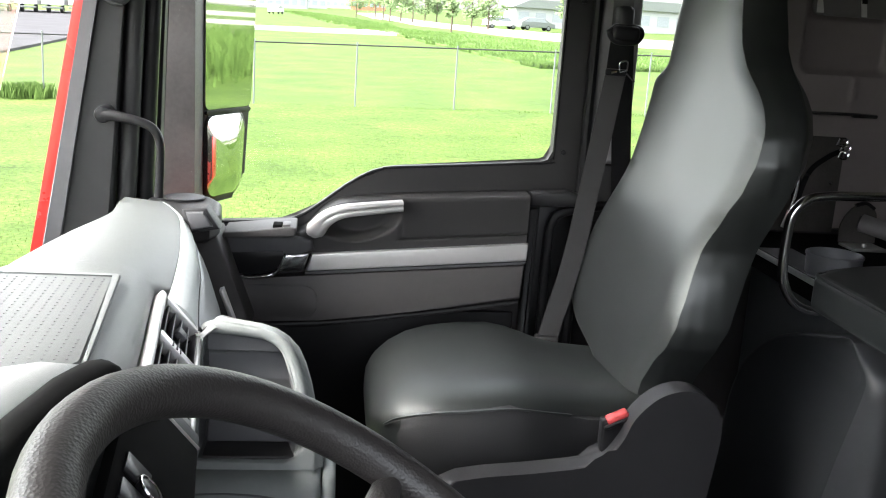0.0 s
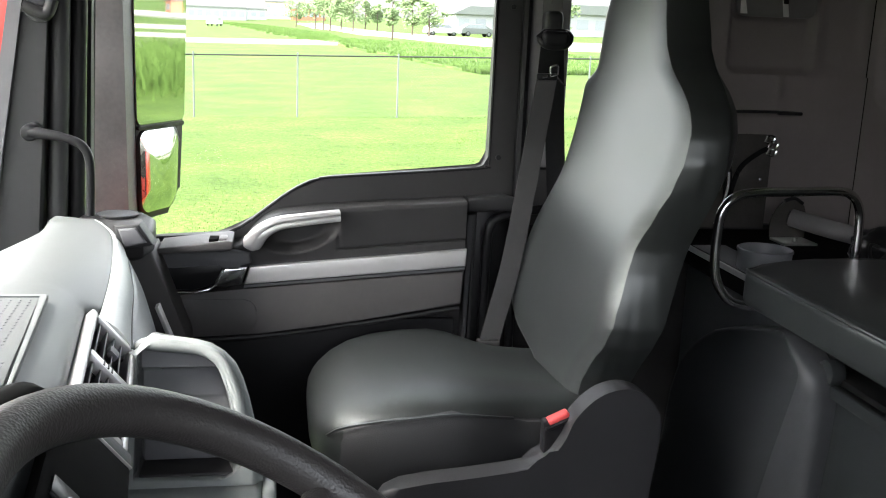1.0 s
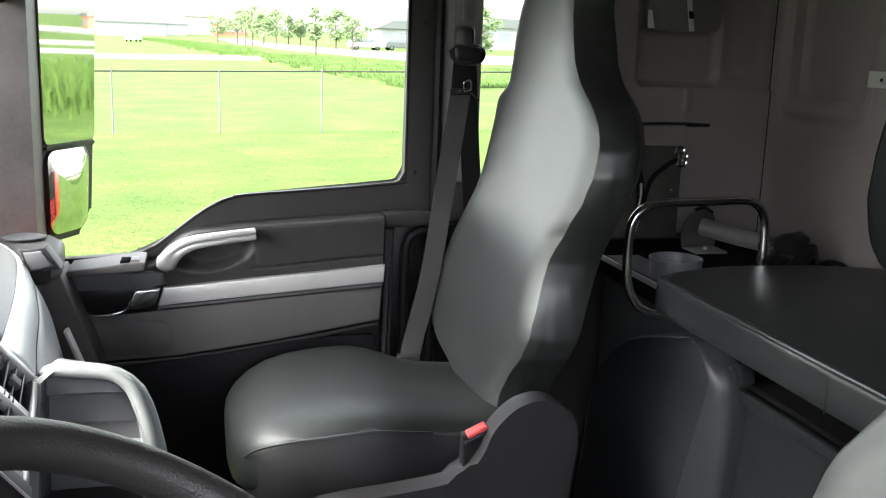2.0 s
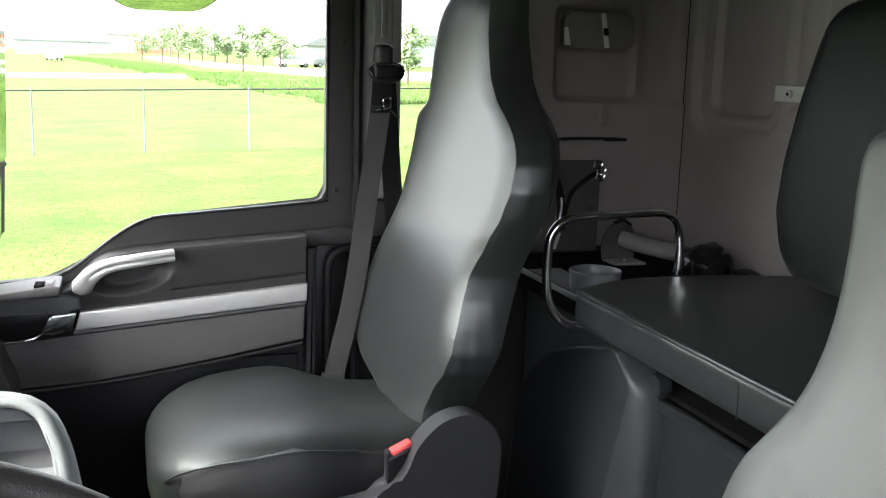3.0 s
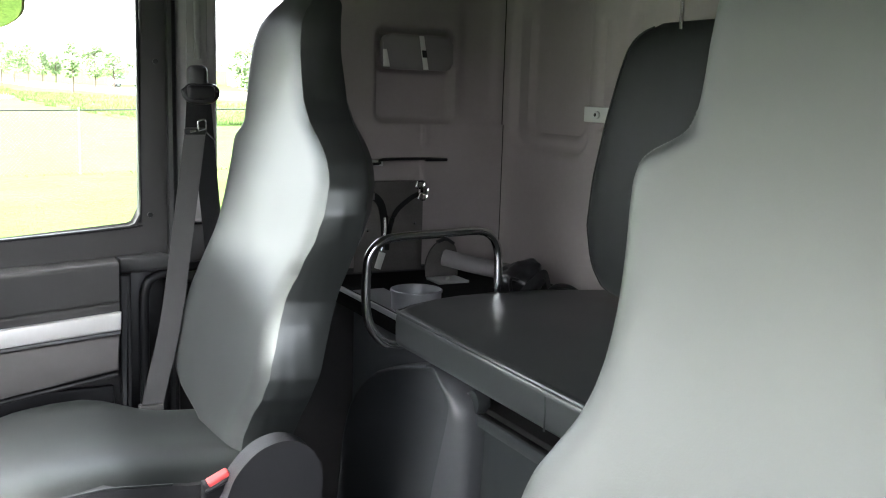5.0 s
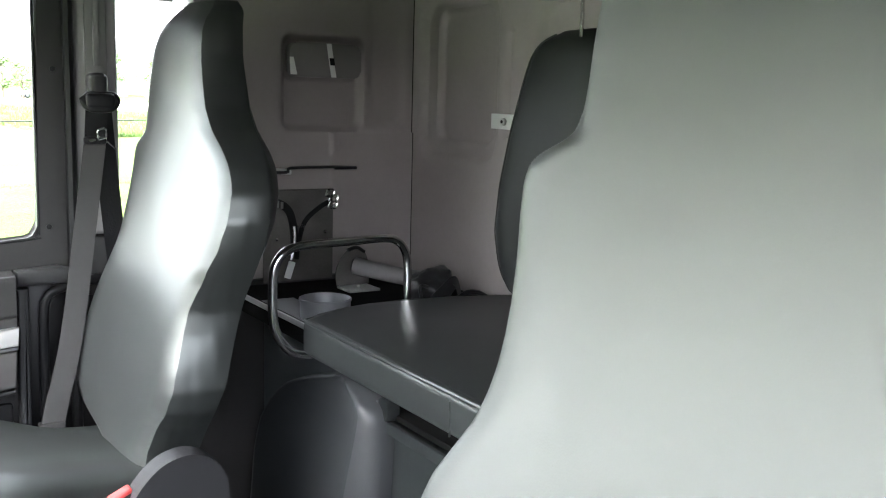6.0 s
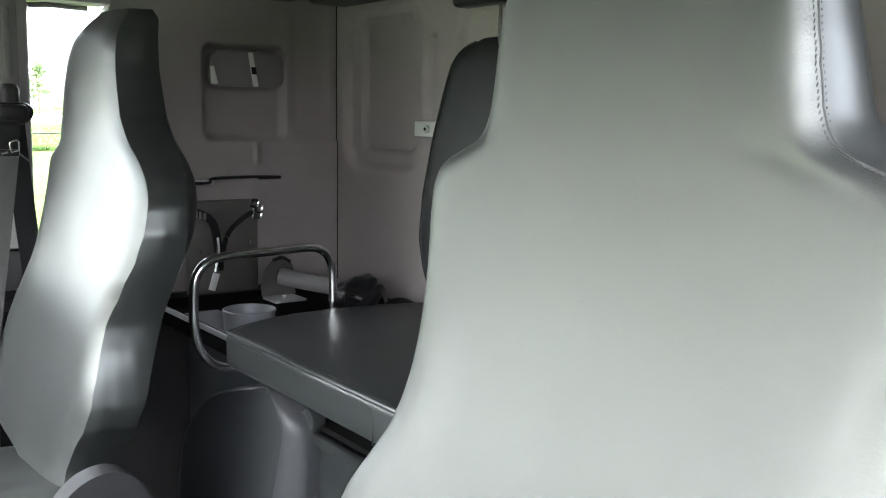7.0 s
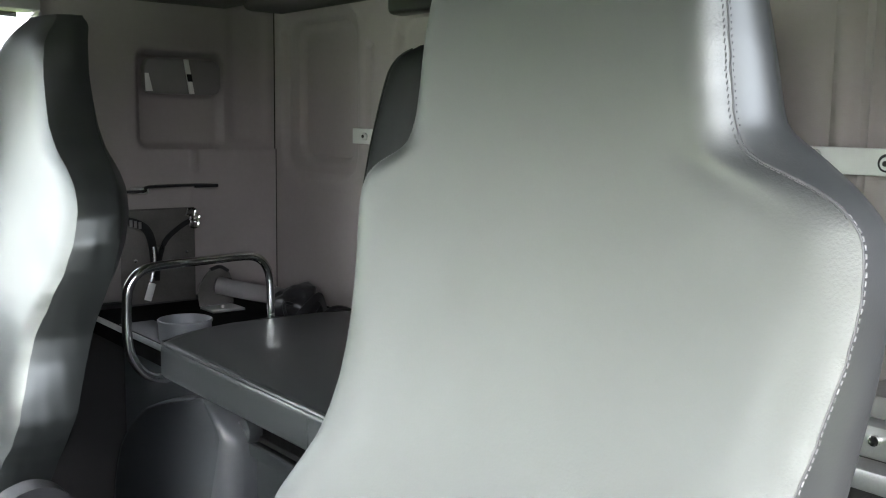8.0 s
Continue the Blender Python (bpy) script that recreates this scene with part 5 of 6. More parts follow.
def vent(y0, y1, parent):
    m = Matrix.Translation((0.147, 0, 2.015)) @ Matrix.Rotation(radians(49.6), 4, "Y")

    def put(bm):
        return turned(bm, m)

    v = part("vent", put(box((-0.030, y0, -0.030), (0.036, y1, -0.024), 0.002)), M_CAVITY, parent, "black air vent with long slats")
    for x in (-0.0305, 0.0365):
        part("vent_wall", put(box((x - 0.001, y0, -0.024), (x + 0.001, y1, 0.003), 0.0005)), M_MID, v)
    for k in range(4):
        b = box((-0.0012, y0 + 0.002, -0.011), (0.0012, y1 - 0.002, 0.009), 0.0008)
        b.transform(Matrix.Translation((-0.018 + 0.0142 * k, 0, -0.008)) @ Matrix.Rotation(radians(-16), 4, "Y"))
        part("slat", put(b), M_GREY, v)
    mid = (y0 + y1) / 2
    part("tab", put(box((0.000, mid - 0.012, -0.004), (0.016, mid + 0.012, 0.006), 0.002)), M_GREY, v)
    part("cross_slat", put(box((-0.029, mid - 0.0012, -0.022), (0.035, mid + 0.0012, -0.014), 0.0006)), M_MID, v)


vp = thing("vent_panel", (0.15, 1.27, 2.03), "pale framed pair of air vents on the dashboard", "air vent")
m = Matrix.Translation((0.147, 0, 2.015)) @ Matrix.Rotation(radians(49.6), 4, "Y")
for lo, hi in (((-0.042, 1.075, -0.012), (-0.031, 1.425, 0.006)), ((0.037, 1.075, -0.012), (0.046, 1.425, 0.006)), ((-0.0305, 1.412, -0.012), (0.0365, 1.425, 0.006)), ((-0.0305, 1.252, -0.012), (0.0365, 1.272, 0.006)), ((-0.0305, 1.075, -0.012), (0.0365, 1.09, 0.006))):
    part("frame", turned(box(lo, hi, 0.003), m), M_SILVER, vp)
vent(1.274, 1.41, vp)
vent(1.092, 1.25, vp)
b = disc((0, 0, -0.028), 0.034, 0.016, "y", 40, 0.002)
for v in b.verts:
    v.co.y += 1.254
part("thumb_wheel", turned(b, m), M_CHROME, vp, "bright ribbed thumb wheel")
for k in range(9):
    a = radians(-48 + 12 * k)
    b = box((-0.0012, 1.2535, 0.0), (0.0012, 1.2705, 0.0014), 0.0004)
    b.transform(Matrix.Translation((0.0342 * math.sin(a), 0, -0.028 + 0.0342 * math.cos(a))) @ Matrix.Rotation(a, 4, "Y"))
    part("rib", turned(b, m), M_DARK, vp)

# centre stack: its leaning face looks at the driver, with two open trays
def on_face(bm):
    """From (along the face, out of it, height) to the cab."""
    for v in bm.verts:
        a, out, z = v.co
        v.co = Vector((0.178 + a, 1.40 - 0.5 * (2.0 - z) - out, z))
    return bm


cs = thing("centre_stack", (0.25, 1.45, 1.3), "light grey centre console stack with two open trays", "console")


def stack_shell():
    """The stack's face, pressed in where the two trays are."""
    bm, grid = bmesh.new(), []
    nx, nz = 150, 150
    for j in range(nz + 1):
        z = 1.822 + 0.192 * j / nz
        right = table(z, [(1.836, 0.186), (1.868, 0.181), (1.90, 0.174), (1.93, 0.166), (1.955, 0.157), (1.975, 0.146), (1.990, 0.130), (2.0, 0.112), (2.006, 0.09), (2.011, 0.05), (2.016, 0.02)])
        row = []
        for i in range(nx + 1):
            a = -0.004 + (right + 0.004) * i / nx
            top = table(a, [(-0.01, 2.004), (0.085, 1.998), (0.11, 1.991), (0.125, 1.978), (0.14, 1.93)])
            d1 = max(4 * (0.008 - a), a - table(z, [(1.9, 0.145), (1.935, 0.142), (1.98, 0.128), (2.0, 0.106)]), z - top, 1.905 - z)
            d2 = max(3 * (0.009 - a), a - 0.165, z - 1.891, table(a, [(0.0, 1.832), (0.130, 1.830), (0.145, 1.836), (0.155, 1.846), (0.163, 1.866)]) - z)
            lip = 0.004 * math.exp(-((d1 / 0.003) ** 2)) * (0.5 if d1 < 0 else 1)
            out = -(0.030 + 0.030 * step((1.964 - z) / 0.006)) * step(-d1 / 0.013) - 0.062 * step(-d2 / 0.008) - 0.012 * step((a - right + 0.02) / 0.02) ** 2 - 0.006 * step((z - 2.004) / 0.012) ** 2 + lip * 0.3
            row.append(bm.verts.new((a, out, z - 0.022 * step((0.028 - a) / 0.03) * step((z - 1.975) / 0.035))))
        grid.append(row)
    for j in range(nz):
        for i in range(nx):
            bm.faces.new((grid[j][i], grid[j][i + 1], grid[j + 1][i + 1], grid[j + 1][i]))
    rim = [grid[0][i] for i in range(nx + 1)] + [grid[j][nx] for j in range(1, nz + 1)] + [grid[nz][i] for i in range(nx - 1, -1, -1)] + [grid[j][0] for j in range(nz - 1, 0, -1)]
    far = [bm.verts.new((v.co.x - 0.01, -0.10, v.co.z - 0.004 - 0.034 * step((v.co.z - 1.9) / 0.1))) for v in rim]
    for i in range(len(rim)):
        bm.faces.new((rim[i], rim[(i + 1) % len(rim)], far[(i + 1) % len(rim)], far[i]))
    bm.faces.new(far)
    return bm


shell = part("shell", on_face(stack_shell()), M_DASH_LIT, cs, sharp=50)
# Faces pressed in get the darker colour, painting the recess shade.
shell.data.materials.append(M_TRAY_SHADE)
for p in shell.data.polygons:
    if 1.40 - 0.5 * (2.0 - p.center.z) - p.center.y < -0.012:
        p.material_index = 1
# Dark liners deepen the painted shade in the lower tray.
part("shaded_lining", on_face(box((0.016, -0.0615, 1.838), (0.158, -0.048, 1.886), 0.004, 2)), M_GREY, cs)
part("shaded_lining", on_face(box((0.016, -0.0605, 1.8335), (0.145, -0.005, 1.8375), 0.001, 1)), M_MID, cs)
SWEEP = [(0.176, 1.47, 1.978), (0.186, 1.435, 1.991), (0.1985, 1.413, 2.0), (0.2175, 1.408, 1.9995), (0.2468, 1.406, 1.9965), (0.272, 1.404, 1.9935), (0.2925, 1.4, 1.9855), (0.307, 1.394, 1.972), (0.318, 1.383, 1.95), (0.328, 1.37, 1.924), (0.334, 1.355, 1.893), (0.339, 1.338, 1.86)]
part("shoulder", tube(SWEEP, [0.005, 0.008, 0.0095, 0.0095, 0.0085, 0.0085, 0.009, 0.0095, 0.0105, 0.0105, 0.0105, 0.0095], 16, 6), M_DASH_LIT, cs, sharp=80)
part("pad", on_face(box((-0.008, -0.10, 1.40), (0.1845, 0.022, 1.8205), 0.016, 5)), M_DASH_LIT, cs)
part("side_panel", on_face(box((0.1855, -0.10, 1.40), (0.205, 0.012, 1.8205), 0.012, 4)), M_DASH_LIT, cs)
part("seam", on_face(tube([(-0.004, 0.0218, 1.800), (0.06, 0.0224, 1.801), (0.12, 0.0222, 1.796), (0.165, 0.0222, 1.782), (0.18, 0.0222, 1.768)], 0.0012, 6)), M_GREY, cs)
part("side_trim", on_face(box((-0.014, -0.05, 1.40), (-0.0085, 0.004, 1.985), 0.002)), M_BLACK, cs)
part("side_trim", on_face(box((-0.0082, -0.05, 1.40), (-0.0045, 0.002, 1.985), 0.0015)), M_SILVER, cs)

# passenger end of the dashboard
de = thing("dash_end", (0.07, 2.05, 1.7), "charcoal dashboard end with round speaker grille", "dash end")
part("block", prism([(-0.03, 1.92), (0.09, 1.92), (0.125, 1.95), (0.138, 2.02), (0.13, 2.12), (0.10, 2.18), (-0.03, 2.19)], "z", 1.995, 2.050, 0.014, 4), M_MID, de)
part("lower_block", prism([(-0.12, 1.55), (0.20, 1.55), (0.20, 1.80), (0.175, 1.87), (0.13, 1.9945), (-0.12, 1.9945)], "y", 2.03, 2.17, 0.01, 3), M_DOOR, de)
part("grille", disc((0.05, 2.13, 2.05), 0.042, 0.006, "z", 28, 0.003), M_GREY, de)
part("grille_ring", tube([(0.05 + 0.042 * math.cos(a), 2.13 + 0.042 * math.sin(a), 2.054) for a in np.linspace(0, 6.28, 20, endpoint=False)], 0.002, 6, 2, None, 1.0, True), M_DARK, de)
part("flap", prism([(0.100, 2.036), (0.140, 2.046), (0.121, 2.074), (0.088, 2.072)], "y", 1.880, 1.93, 0.004, 3), M_GREY, de)
part("flap_frame", prism([(0.088, 2.026), (0.152, 2.04), (0.126, 2.080), (0.080, 2.078)], "y", 1.886, 1.94, 0.005, 3), M_DARK, de)
part("edge_strip", prism([(0.155, 1.925), (0.162, 1.928), (0.187, 1.86), (0.18, 1.857)], "y", 1.855, 1.885, 0.002), M_SILVER, de)
wp = thing("wiper", (-0.4, 1.5, 1.95), "black windscreen wiper at the foot of the glass", "wiper")
part("arm", tube([(-0.40, 1.1, 1.955), (-0.385, 1.6, 1.99), (-0.37, 1.85, 2.02)], 0.009, 8), M_BLACK, wp)
part("blade", tube([(-0.385, 1.35, 1.985), (-0.37, 1.8, 2.03)], 0.006, 6, 2), M_BLACK, wp)

# instrument hood
cowl = thing("instrument_hood", (0.1, 0.62, 2.05), "grey instrument hood with the shade under its edge coloured black", "instrument hood")
HOOD = [(0.06, 2.03), (0.10, 2.09), (0.16, 2.145), (0.3, 2.175), (0.5, 2.18), (0.676, 2.168), (0.8, 2.15), (0.907, 2.126), (0.95, 2.108), (0.98, 2.08), (1.0, 2.04)]
hood = []
for y in np.linspace(0.17, 0.998, 30):
    z = table(y, HOOD)
    hood.append([(-0.06, y, 2.03), (-0.04, y, min(z, 2.088)), (0.02, y, z - 0.012), (0.1, y, z + 0.002), (0.136, y, z), (0.142, y, z - 0.006), (0.136, y, z - 0.012), (0.09, y, z - 0.02), (0.0, y, z - 0.035), (-0.02, y, 2.02)])
part("shell", loft(hood), M_DASH, cowl, sharp=50)
# Shade beneath the hood's rear edge, put in as a matt black tube.
edge = [(0.15, y, table(y, HOOD) - 0.014) for y in np.linspace(0.17, 0.998, 30)]
part("edge", tube(edge, 0.019, 10, 1), M_CAVITY, cowl)
part("dial_panel", prism([(0.2, 1.9), (0.985, 1.9), (0.975, 2.05), (0.9, 2.095), (0.6, 2.14), (0.25, 2.13)], "x", 0.10, 0.112, 0.003), M_BLACK, cowl)
part("column_shroud", tube([(0.20, 0.537, 1.9), (0.31, 0.537, 1.985), (0.37, 0.537, 2.03)], [0.08, 0.065, 0.05], 16), M_DARK, cowl)
part("knee_panel", box((0.09, 0.70, 1.62), (0.160, 1.28, 1.93), 0.02, 3), M_DARK, cowl)
sp = thing("switch_panel", (0.2, 0.9, 1.98), "dark switch panel with a chrome-ringed rotary knob", "switch panel")
part("panel", turned(box((-0.056, 0.70, -0.012), (0.052, 1.040, 0.006), 0.004), m), M_CAVITY, sp)
part("edge_strip", turned(box((-0.056, 1.044, -0.012), (0.052, 1.0745, 0.007), 0.004), m), M_DASH, sp)
part("edge_strip", turned(box((-0.056, 1.0405, -0.012), (0.052, 1.0435, 0.0075), 0.001), m), M_SILVER, sp)
for k in range(3):
    part("rocker", turned(box((-0.045, 0.74 + 0.05 * k, 0.006), (-0.012, 0.775 + 0.05 * k, 0.011), 0.003), m), M_BLACK, sp)
dial = part("dial", turned(disc((-0.016, 0.838, 0.006), 0.0115, 0.010, "z"), m), M_BLACK, sp)
part("ring", turned(tube([(-0.016 + 0.013 * math.cos(a), 0.838 + 0.0125 * math.sin(a), 0.015) for a in np.linspace(0, 6.28, 20, endpoint=False)], 0.0016, 6, 2, None, 1.0, True), m), M_CHROME, dial)

# ---- steering wheel ----
WC, TILT_W, RW = Vector((0.4017, 0.5484, 2.0897)), radians(33.8), 0.2199
sw = thing("steering_wheel", WC, "black leather-rimmed steering wheel", "steering wheel")
WU = Vector((math.cos(TILT_W), 0, -math.sin(TILT_W)))
WV = Vector((0, math.cos(0.061), math.sin(0.061)))
WV = (WV - WU * WU.dot(WV)).normalized()
WN = WU.cross(WV)


def on_wheel(a, r, up=0.0):
    return WC + r * (math.cos(a) * WU + math.sin(a) * WV) + up * WN


part("rim", tube([on_wheel(a, RW) for a in np.linspace(0, 2 * math.pi, 72, endpoint=False)], 0.0188, 20, 1, None, 1.0, True), M_RIM, sw, "worn grained leather rim", sharp=80)
for a in (radians(86), radians(46), radians(-86), radians(-46)):
    part("spoke", tube([on_wheel(a, 0.05, -0.032), on_wheel(a, 0.11, -0.028), on_wheel(a, 0.17, -0.022), on_wheel(a, 0.198, -0.012), on_wheel(a, 0.216, -0.005)], [0.03, 0.024, 0.017, 0.015, 0.013], 16, 6, None, 0.8), M_RIM, sw, sharp=80)
hub = disc((0, 0, -0.02), 0.085, 0.035, "z", 32, 0.014)
hub.transform(Matrix.Translation(WC + WN * -0.04) @ WN.to_track_quat("Z", "Y").to_matrix().to_4x4())
part("hub", hub, M_DARK, sw)

# ---- rear bench and bunk ----
bench = thing("rear_bench", (1.5, MIDDLE, 1.9), "black vinyl rear bench with piped cushion and backrest", "bench")
bench_plan = [(1.257, 0.46), (1.257, 1.676), (1.264, 1.692), (1.30, 1.712), (1.34, 1.731), (1.38, 1.747), (1.45, 1.765), (1.53, 1.774), (1.65, 1.758), (1.81, 1.72), (1.81, 0.46)]
cush = part("cushion", prism(bench_plan, "z", 1.973, 2.045, 0.016, 5), M_BUNK, bench, sharp=60)
part("piping", tube([(1.262, 0.48, 2.0405), (1.261, 1.0, 2.0412), (1.261, 1.674, 2.041)] + [(p[0] + 0.002, p[1] - 0.0035, 2.041) for p in bench_plan[2:9]], 0.0040, 8, 1), M_BUNK, cush)
part("seam", tube([(1.2575, 1.143, 1.975), (1.257, 1.141, 2.0), (1.2575, 1.143, 2.03)], 0.0016, 6, 4), M_BUNK, cush)
# Board coloured black for the dark of the gap under the cushion.
part("board", box((1.315, 0.47, 1.945), (1.82, 1.66, 1.9725), 0.003), M_BLACK, bench)
part("bolt", disc((1.305, 1.635, 1.957), 0.004, 0.012, "x", 10, 0.001), M_STEEL, bench)

HALF = [(2.045, 0.34), (2.07, 0.40), (2.12, 0.43), (2.2, 0.446), (2.3, 0.444), (2.42, 0.425), (2.52, 0.402), (2.565, 0.388), (2.59, 0.370), (2.605, 0.350), (2.613, 0.330), (2.619, 0.30)]
BENCH_X = [(2.045, 1.735), (2.07, 1.69), (2.12, 1.675), (2.2, 1.67), (2.3, 1.68), (2.42, 1.695), (2.52, 1.71), (2.58, 1.72), (2.605, 1.732), (2.619, 1.75)]
rings = []
for z in [2.052, 2.058, 2.066, 2.076, 2.09] + [2.11 + 0.03 * i for i in range(15)] + [2.55, 2.565, 2.578, 2.588, 2.596, 2.603, 2.608, 2.612, 2.615, 2.618]:
    half, x0, x1 = table(z, HALF, 0.008), table(z, BENCH_X, 0.01), 1.808
    ring = []
    for a in np.linspace(0, 2 * math.pi, 64, endpoint=False):
        c, s = math.cos(a), math.sin(a)
        n = 2 / 5.0
        ring.append(((x0 + x1) / 2 - (x1 - x0) / 2 * math.copysign(abs(c) ** n, c), MIDDLE + (half + 0.028) * math.copysign(abs(s) ** n, s), z))
    rings.append(ring)
bb = part("backrest", loft(rings), M_PAD, bench, "black vinyl backrest against the rear wall", sharp=60)
part("rear_board", box((1.800, 0.85, 2.08), (1.811, 1.55, 2.56), 0.003), M_DARK, bb)
part("piping", tube([(r[14][0] - 0.004, r[14][1], r[14][2]) for r in rings[2:-2]], 0.0022, 6, 2), M_PAD, bb)

bar = thing("mounting_bar", (1.82, MIDDLE, 2.42), "pale painted flat steel bar bolted to the rear wall", "mounting bar")
part("bar", prism([(0.45, 2.397), (1.862, 2.414), (1.862, 2.449), (0.45, 2.434)], "x", 1.812, 1.828, 0.002), M_BAR, bar)
# Black recessed ring, off-centre so that its crescent paints the bolt's shadow too.
part("bolt_ring", disc((1.8095, 0.584, 2.4165), 0.0125, 0.003, "x", 20, 0.0005), M_BLACK, bar)
for y, z in ((1.805, 2.431), (0.582, 2.416), (0.686, 2.424)):
    part("bolt", disc((1.803, y, z), 0.009, 0.008, "x", 14, 0.002), M_STEEL, bar)
    part("bolt_hole", disc((1.8015, y, z), 0.004, 0.0012, "x", 10, 0), M_BLACK, bar)
rod = thing("support_rod", (1.72, 1.43, 2.6), "thin bright steel rod hanging from the roof edge", "rod")
part("rod", tube([(1.715, 1.43, 2.60), (1.715, 1.43, 2.75)], 0.004, 8, 1), M_CHROME, rod)
part("bracket", box((1.69, 1.39, 2.675), (1.74, 1.56, 2.735), 0.012, 3), M_BLACK, rod)

rail = thing("grab_rail", (1.35, 1.70, 1.96), "bright steel tube rail at the bench end", "rail")
part("tube", tube([(1.316, 1.708, 1.966), (1.274, 1.708, 1.966), (1.238, 1.708, 1.981), (1.213, 1.708, 2.018), (1.206, 1.708, 2.058), (1.206, 1.708, 2.108), (1.211, 1.708, 2.149), (1.234, 1.708, 2.177), (1.28, 1.722, 2.184), (1.386, 1.753, 2.182), (1.489, 1.781, 2.18), (1.53, 1.793, 2.169), (1.553, 1.799, 2.141), (1.56, 1.801, 2.1), (1.56, 1.801, 2.02)], 0.0092, 16, 5), M_CHROME, rail)
part("flange", disc((1.560, 1.801, 2.0055), 0.02, 0.006, "z", 18, 0.002), M_STEEL, rail)

# shelf behind the passenger seat
shelf = thing("shelf", (1.5, 1.98, 1.6), "black shelf with bright edge behind the passenger seat", "shelf")
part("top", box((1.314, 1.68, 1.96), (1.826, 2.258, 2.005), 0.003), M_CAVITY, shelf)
part("edge_strip", box((1.308, 1.69, 1.996), (1.3138, 2.24, 2.008), 0.001), M_STEEL, shelf)
part("front", box((1.40, 1.68, 1.19), (1.425, 2.25, 1.959), 0.004), M_PANEL, shelf)
bowl = thing("bowl", (1.36, 1.84, 2.005), "round grey plastic bowl on the shelf", "bowl")
bx, by = 1.376, 1.833
prof = [(0.0, 2.0055), (0.050, 2.0055), (0.0535, 2.010), (0.0545, 2.043), (0.0565, 2.046), (0.0565, 2.050), (0.054, 2.0515), (0.0515, 2.046), (0.0505, 2.016), (0.0, 2.013)]
bm = bmesh.new()
rings = [[bm.verts.new((bx + max(r, 0.001) * math.cos(a), by + max(r, 0.001) * math.sin(a), z)) for a in np.linspace(0, 2 * math.pi, 40, endpoint=False)] for r, z in prof]
skin(bm, rings)
part("shell", bm, M_CUP, bowl)
plate = thing("sheet_plate", (1.35, 1.9, 2.005), "thin grey sheet plate on the shelf", "plate")
part("plate", box((1.320, 1.80, 2.0055), (1.40, 2.06, 2.0075), 0.001), M_GREY, plate)
roll = thing("roll", (1.6, 2.05, 2.005), "pale tube roll in a bent wire cradle", "tube roll")
part("tube", tube([(1.590, 2.120, 2.062), (1.66, 2.05, 2.046), (1.765, 1.95, 2.030)], 0.021, 18, 3), M_TRIM, roll)
part("tube_end", tube([(1.5865, 2.1235, 2.0628), (1.5895, 2.1205, 2.0622)], 0.0165, 16, 1), M_DARK, roll)
gusset = [(1.545, 2.012), (1.543, 2.045), (1.553, 2.075), (1.575, 2.100), (1.600, 2.106), (1.622, 2.094), (1.632, 2.070), (1.636, 2.012)]
part("gusset", prism([(p.x, p.y) for p in glide([(a, b, 0) for a, b in gusset], 3)], "y", 2.128, 2.132, 0.001), M_FROST, roll, "clear bent gusset")
part("gusset_edge", tube([(a, 2.130, b) for a, b in gusset[3:6]], 0.005, 8, 4), M_BLACK, roll)
part("cradle_foot", box((1.548, 2.060, 2.0055), (1.632, 2.132, 2.0115), 0.001), M_STEEL, roll)
part("bolt", disc((1.585, 2.085, 2.0115), 0.006, 0.008, "z", 10, 0.001), M_STEEL, roll)
bag = thing("rolled_cloth", (1.67, 1.86, 2.04), "crumpled black cloth roll with straps on the shelf", "cloth roll")
bm = bmesh.new()
bmesh.ops.create_icosphere(bm, subdivisions=4, radius=1, matrix=Matrix.Translation((0, 0, 0)))
for v in bm.verts:
    k = 1 + 0.22 * noise.noise(v.co * 1.7) + 0.10 * noise.noise(v.co * 5)
    v.co = Vector((1.672 + v.co.x * 0.058 * k, 1.885 + v.co.y * 0.06 * k, 2.046 + v.co.z * 0.042 * k + 0.012 * v.co.x))
part("wrap", bm, M_BLACK, bag, "", 180)
part("strap", ribbon([(1.63, 1.825, 2.01), (1.665, 1.818, 2.05), (1.70, 1.826, 2.065), (1.735, 1.85, 2.012)], 0.02, 0.002, 6, (0, 0, 1)), M_BLACK, bag)
part("strap", tube([(1.63, 1.83, 2.055), (1.605, 1.82, 2.06), (1.61, 1.82, 2.03), (1.635, 1.825, 2.02)], 0.004, 8), M_BLACK, bag)
part("strap", tube([(1.70, 1.82, 2.02), (1.73, 1.82, 2.035), (1.77, 1.83, 2.03), (1.81, 1.85, 2.012)], 0.006, 8), M_BLACK, bag)

# lamp, hook bar and hanging kit on the side wall
lamp = thing("wall_lamp", (1.57, 2.27, 2.57), "unlit grey reading lamp in a recess of the wall", "wall lamp")
part("cover", prism(rounded((1.474, 2.527), (1.672, 2.612), 0.018), "y", 2.258, 2.283, 0.006, 3), M_LAMP, lamp)
part("band", prism([(1.572, 2.612), (1.585, 2.612), (1.60, 2.528), (1.586, 2.528)], "y", 2.254, 2.2575, 0.001), M_WHITE, lamp)
part("switch", prism([(1.579, 2.576), (1.591, 2.576), (1.594, 2.558), (1.582, 2.558)], "y", 2.251, 2.2537, 0), M_BLACK, lamp)
part("side_tab", prism([(1.472, 2.575), (1.482, 2.575), (1.492, 2.532), (1.474, 2.532)], "y", 2.254, 2.2575, 0.001), M_WHITE, lamp)
hb = thing("hook_bar", (1.52, 2.2, 2.3), "thin dark metal hook bar on the side wall", "hook bar")
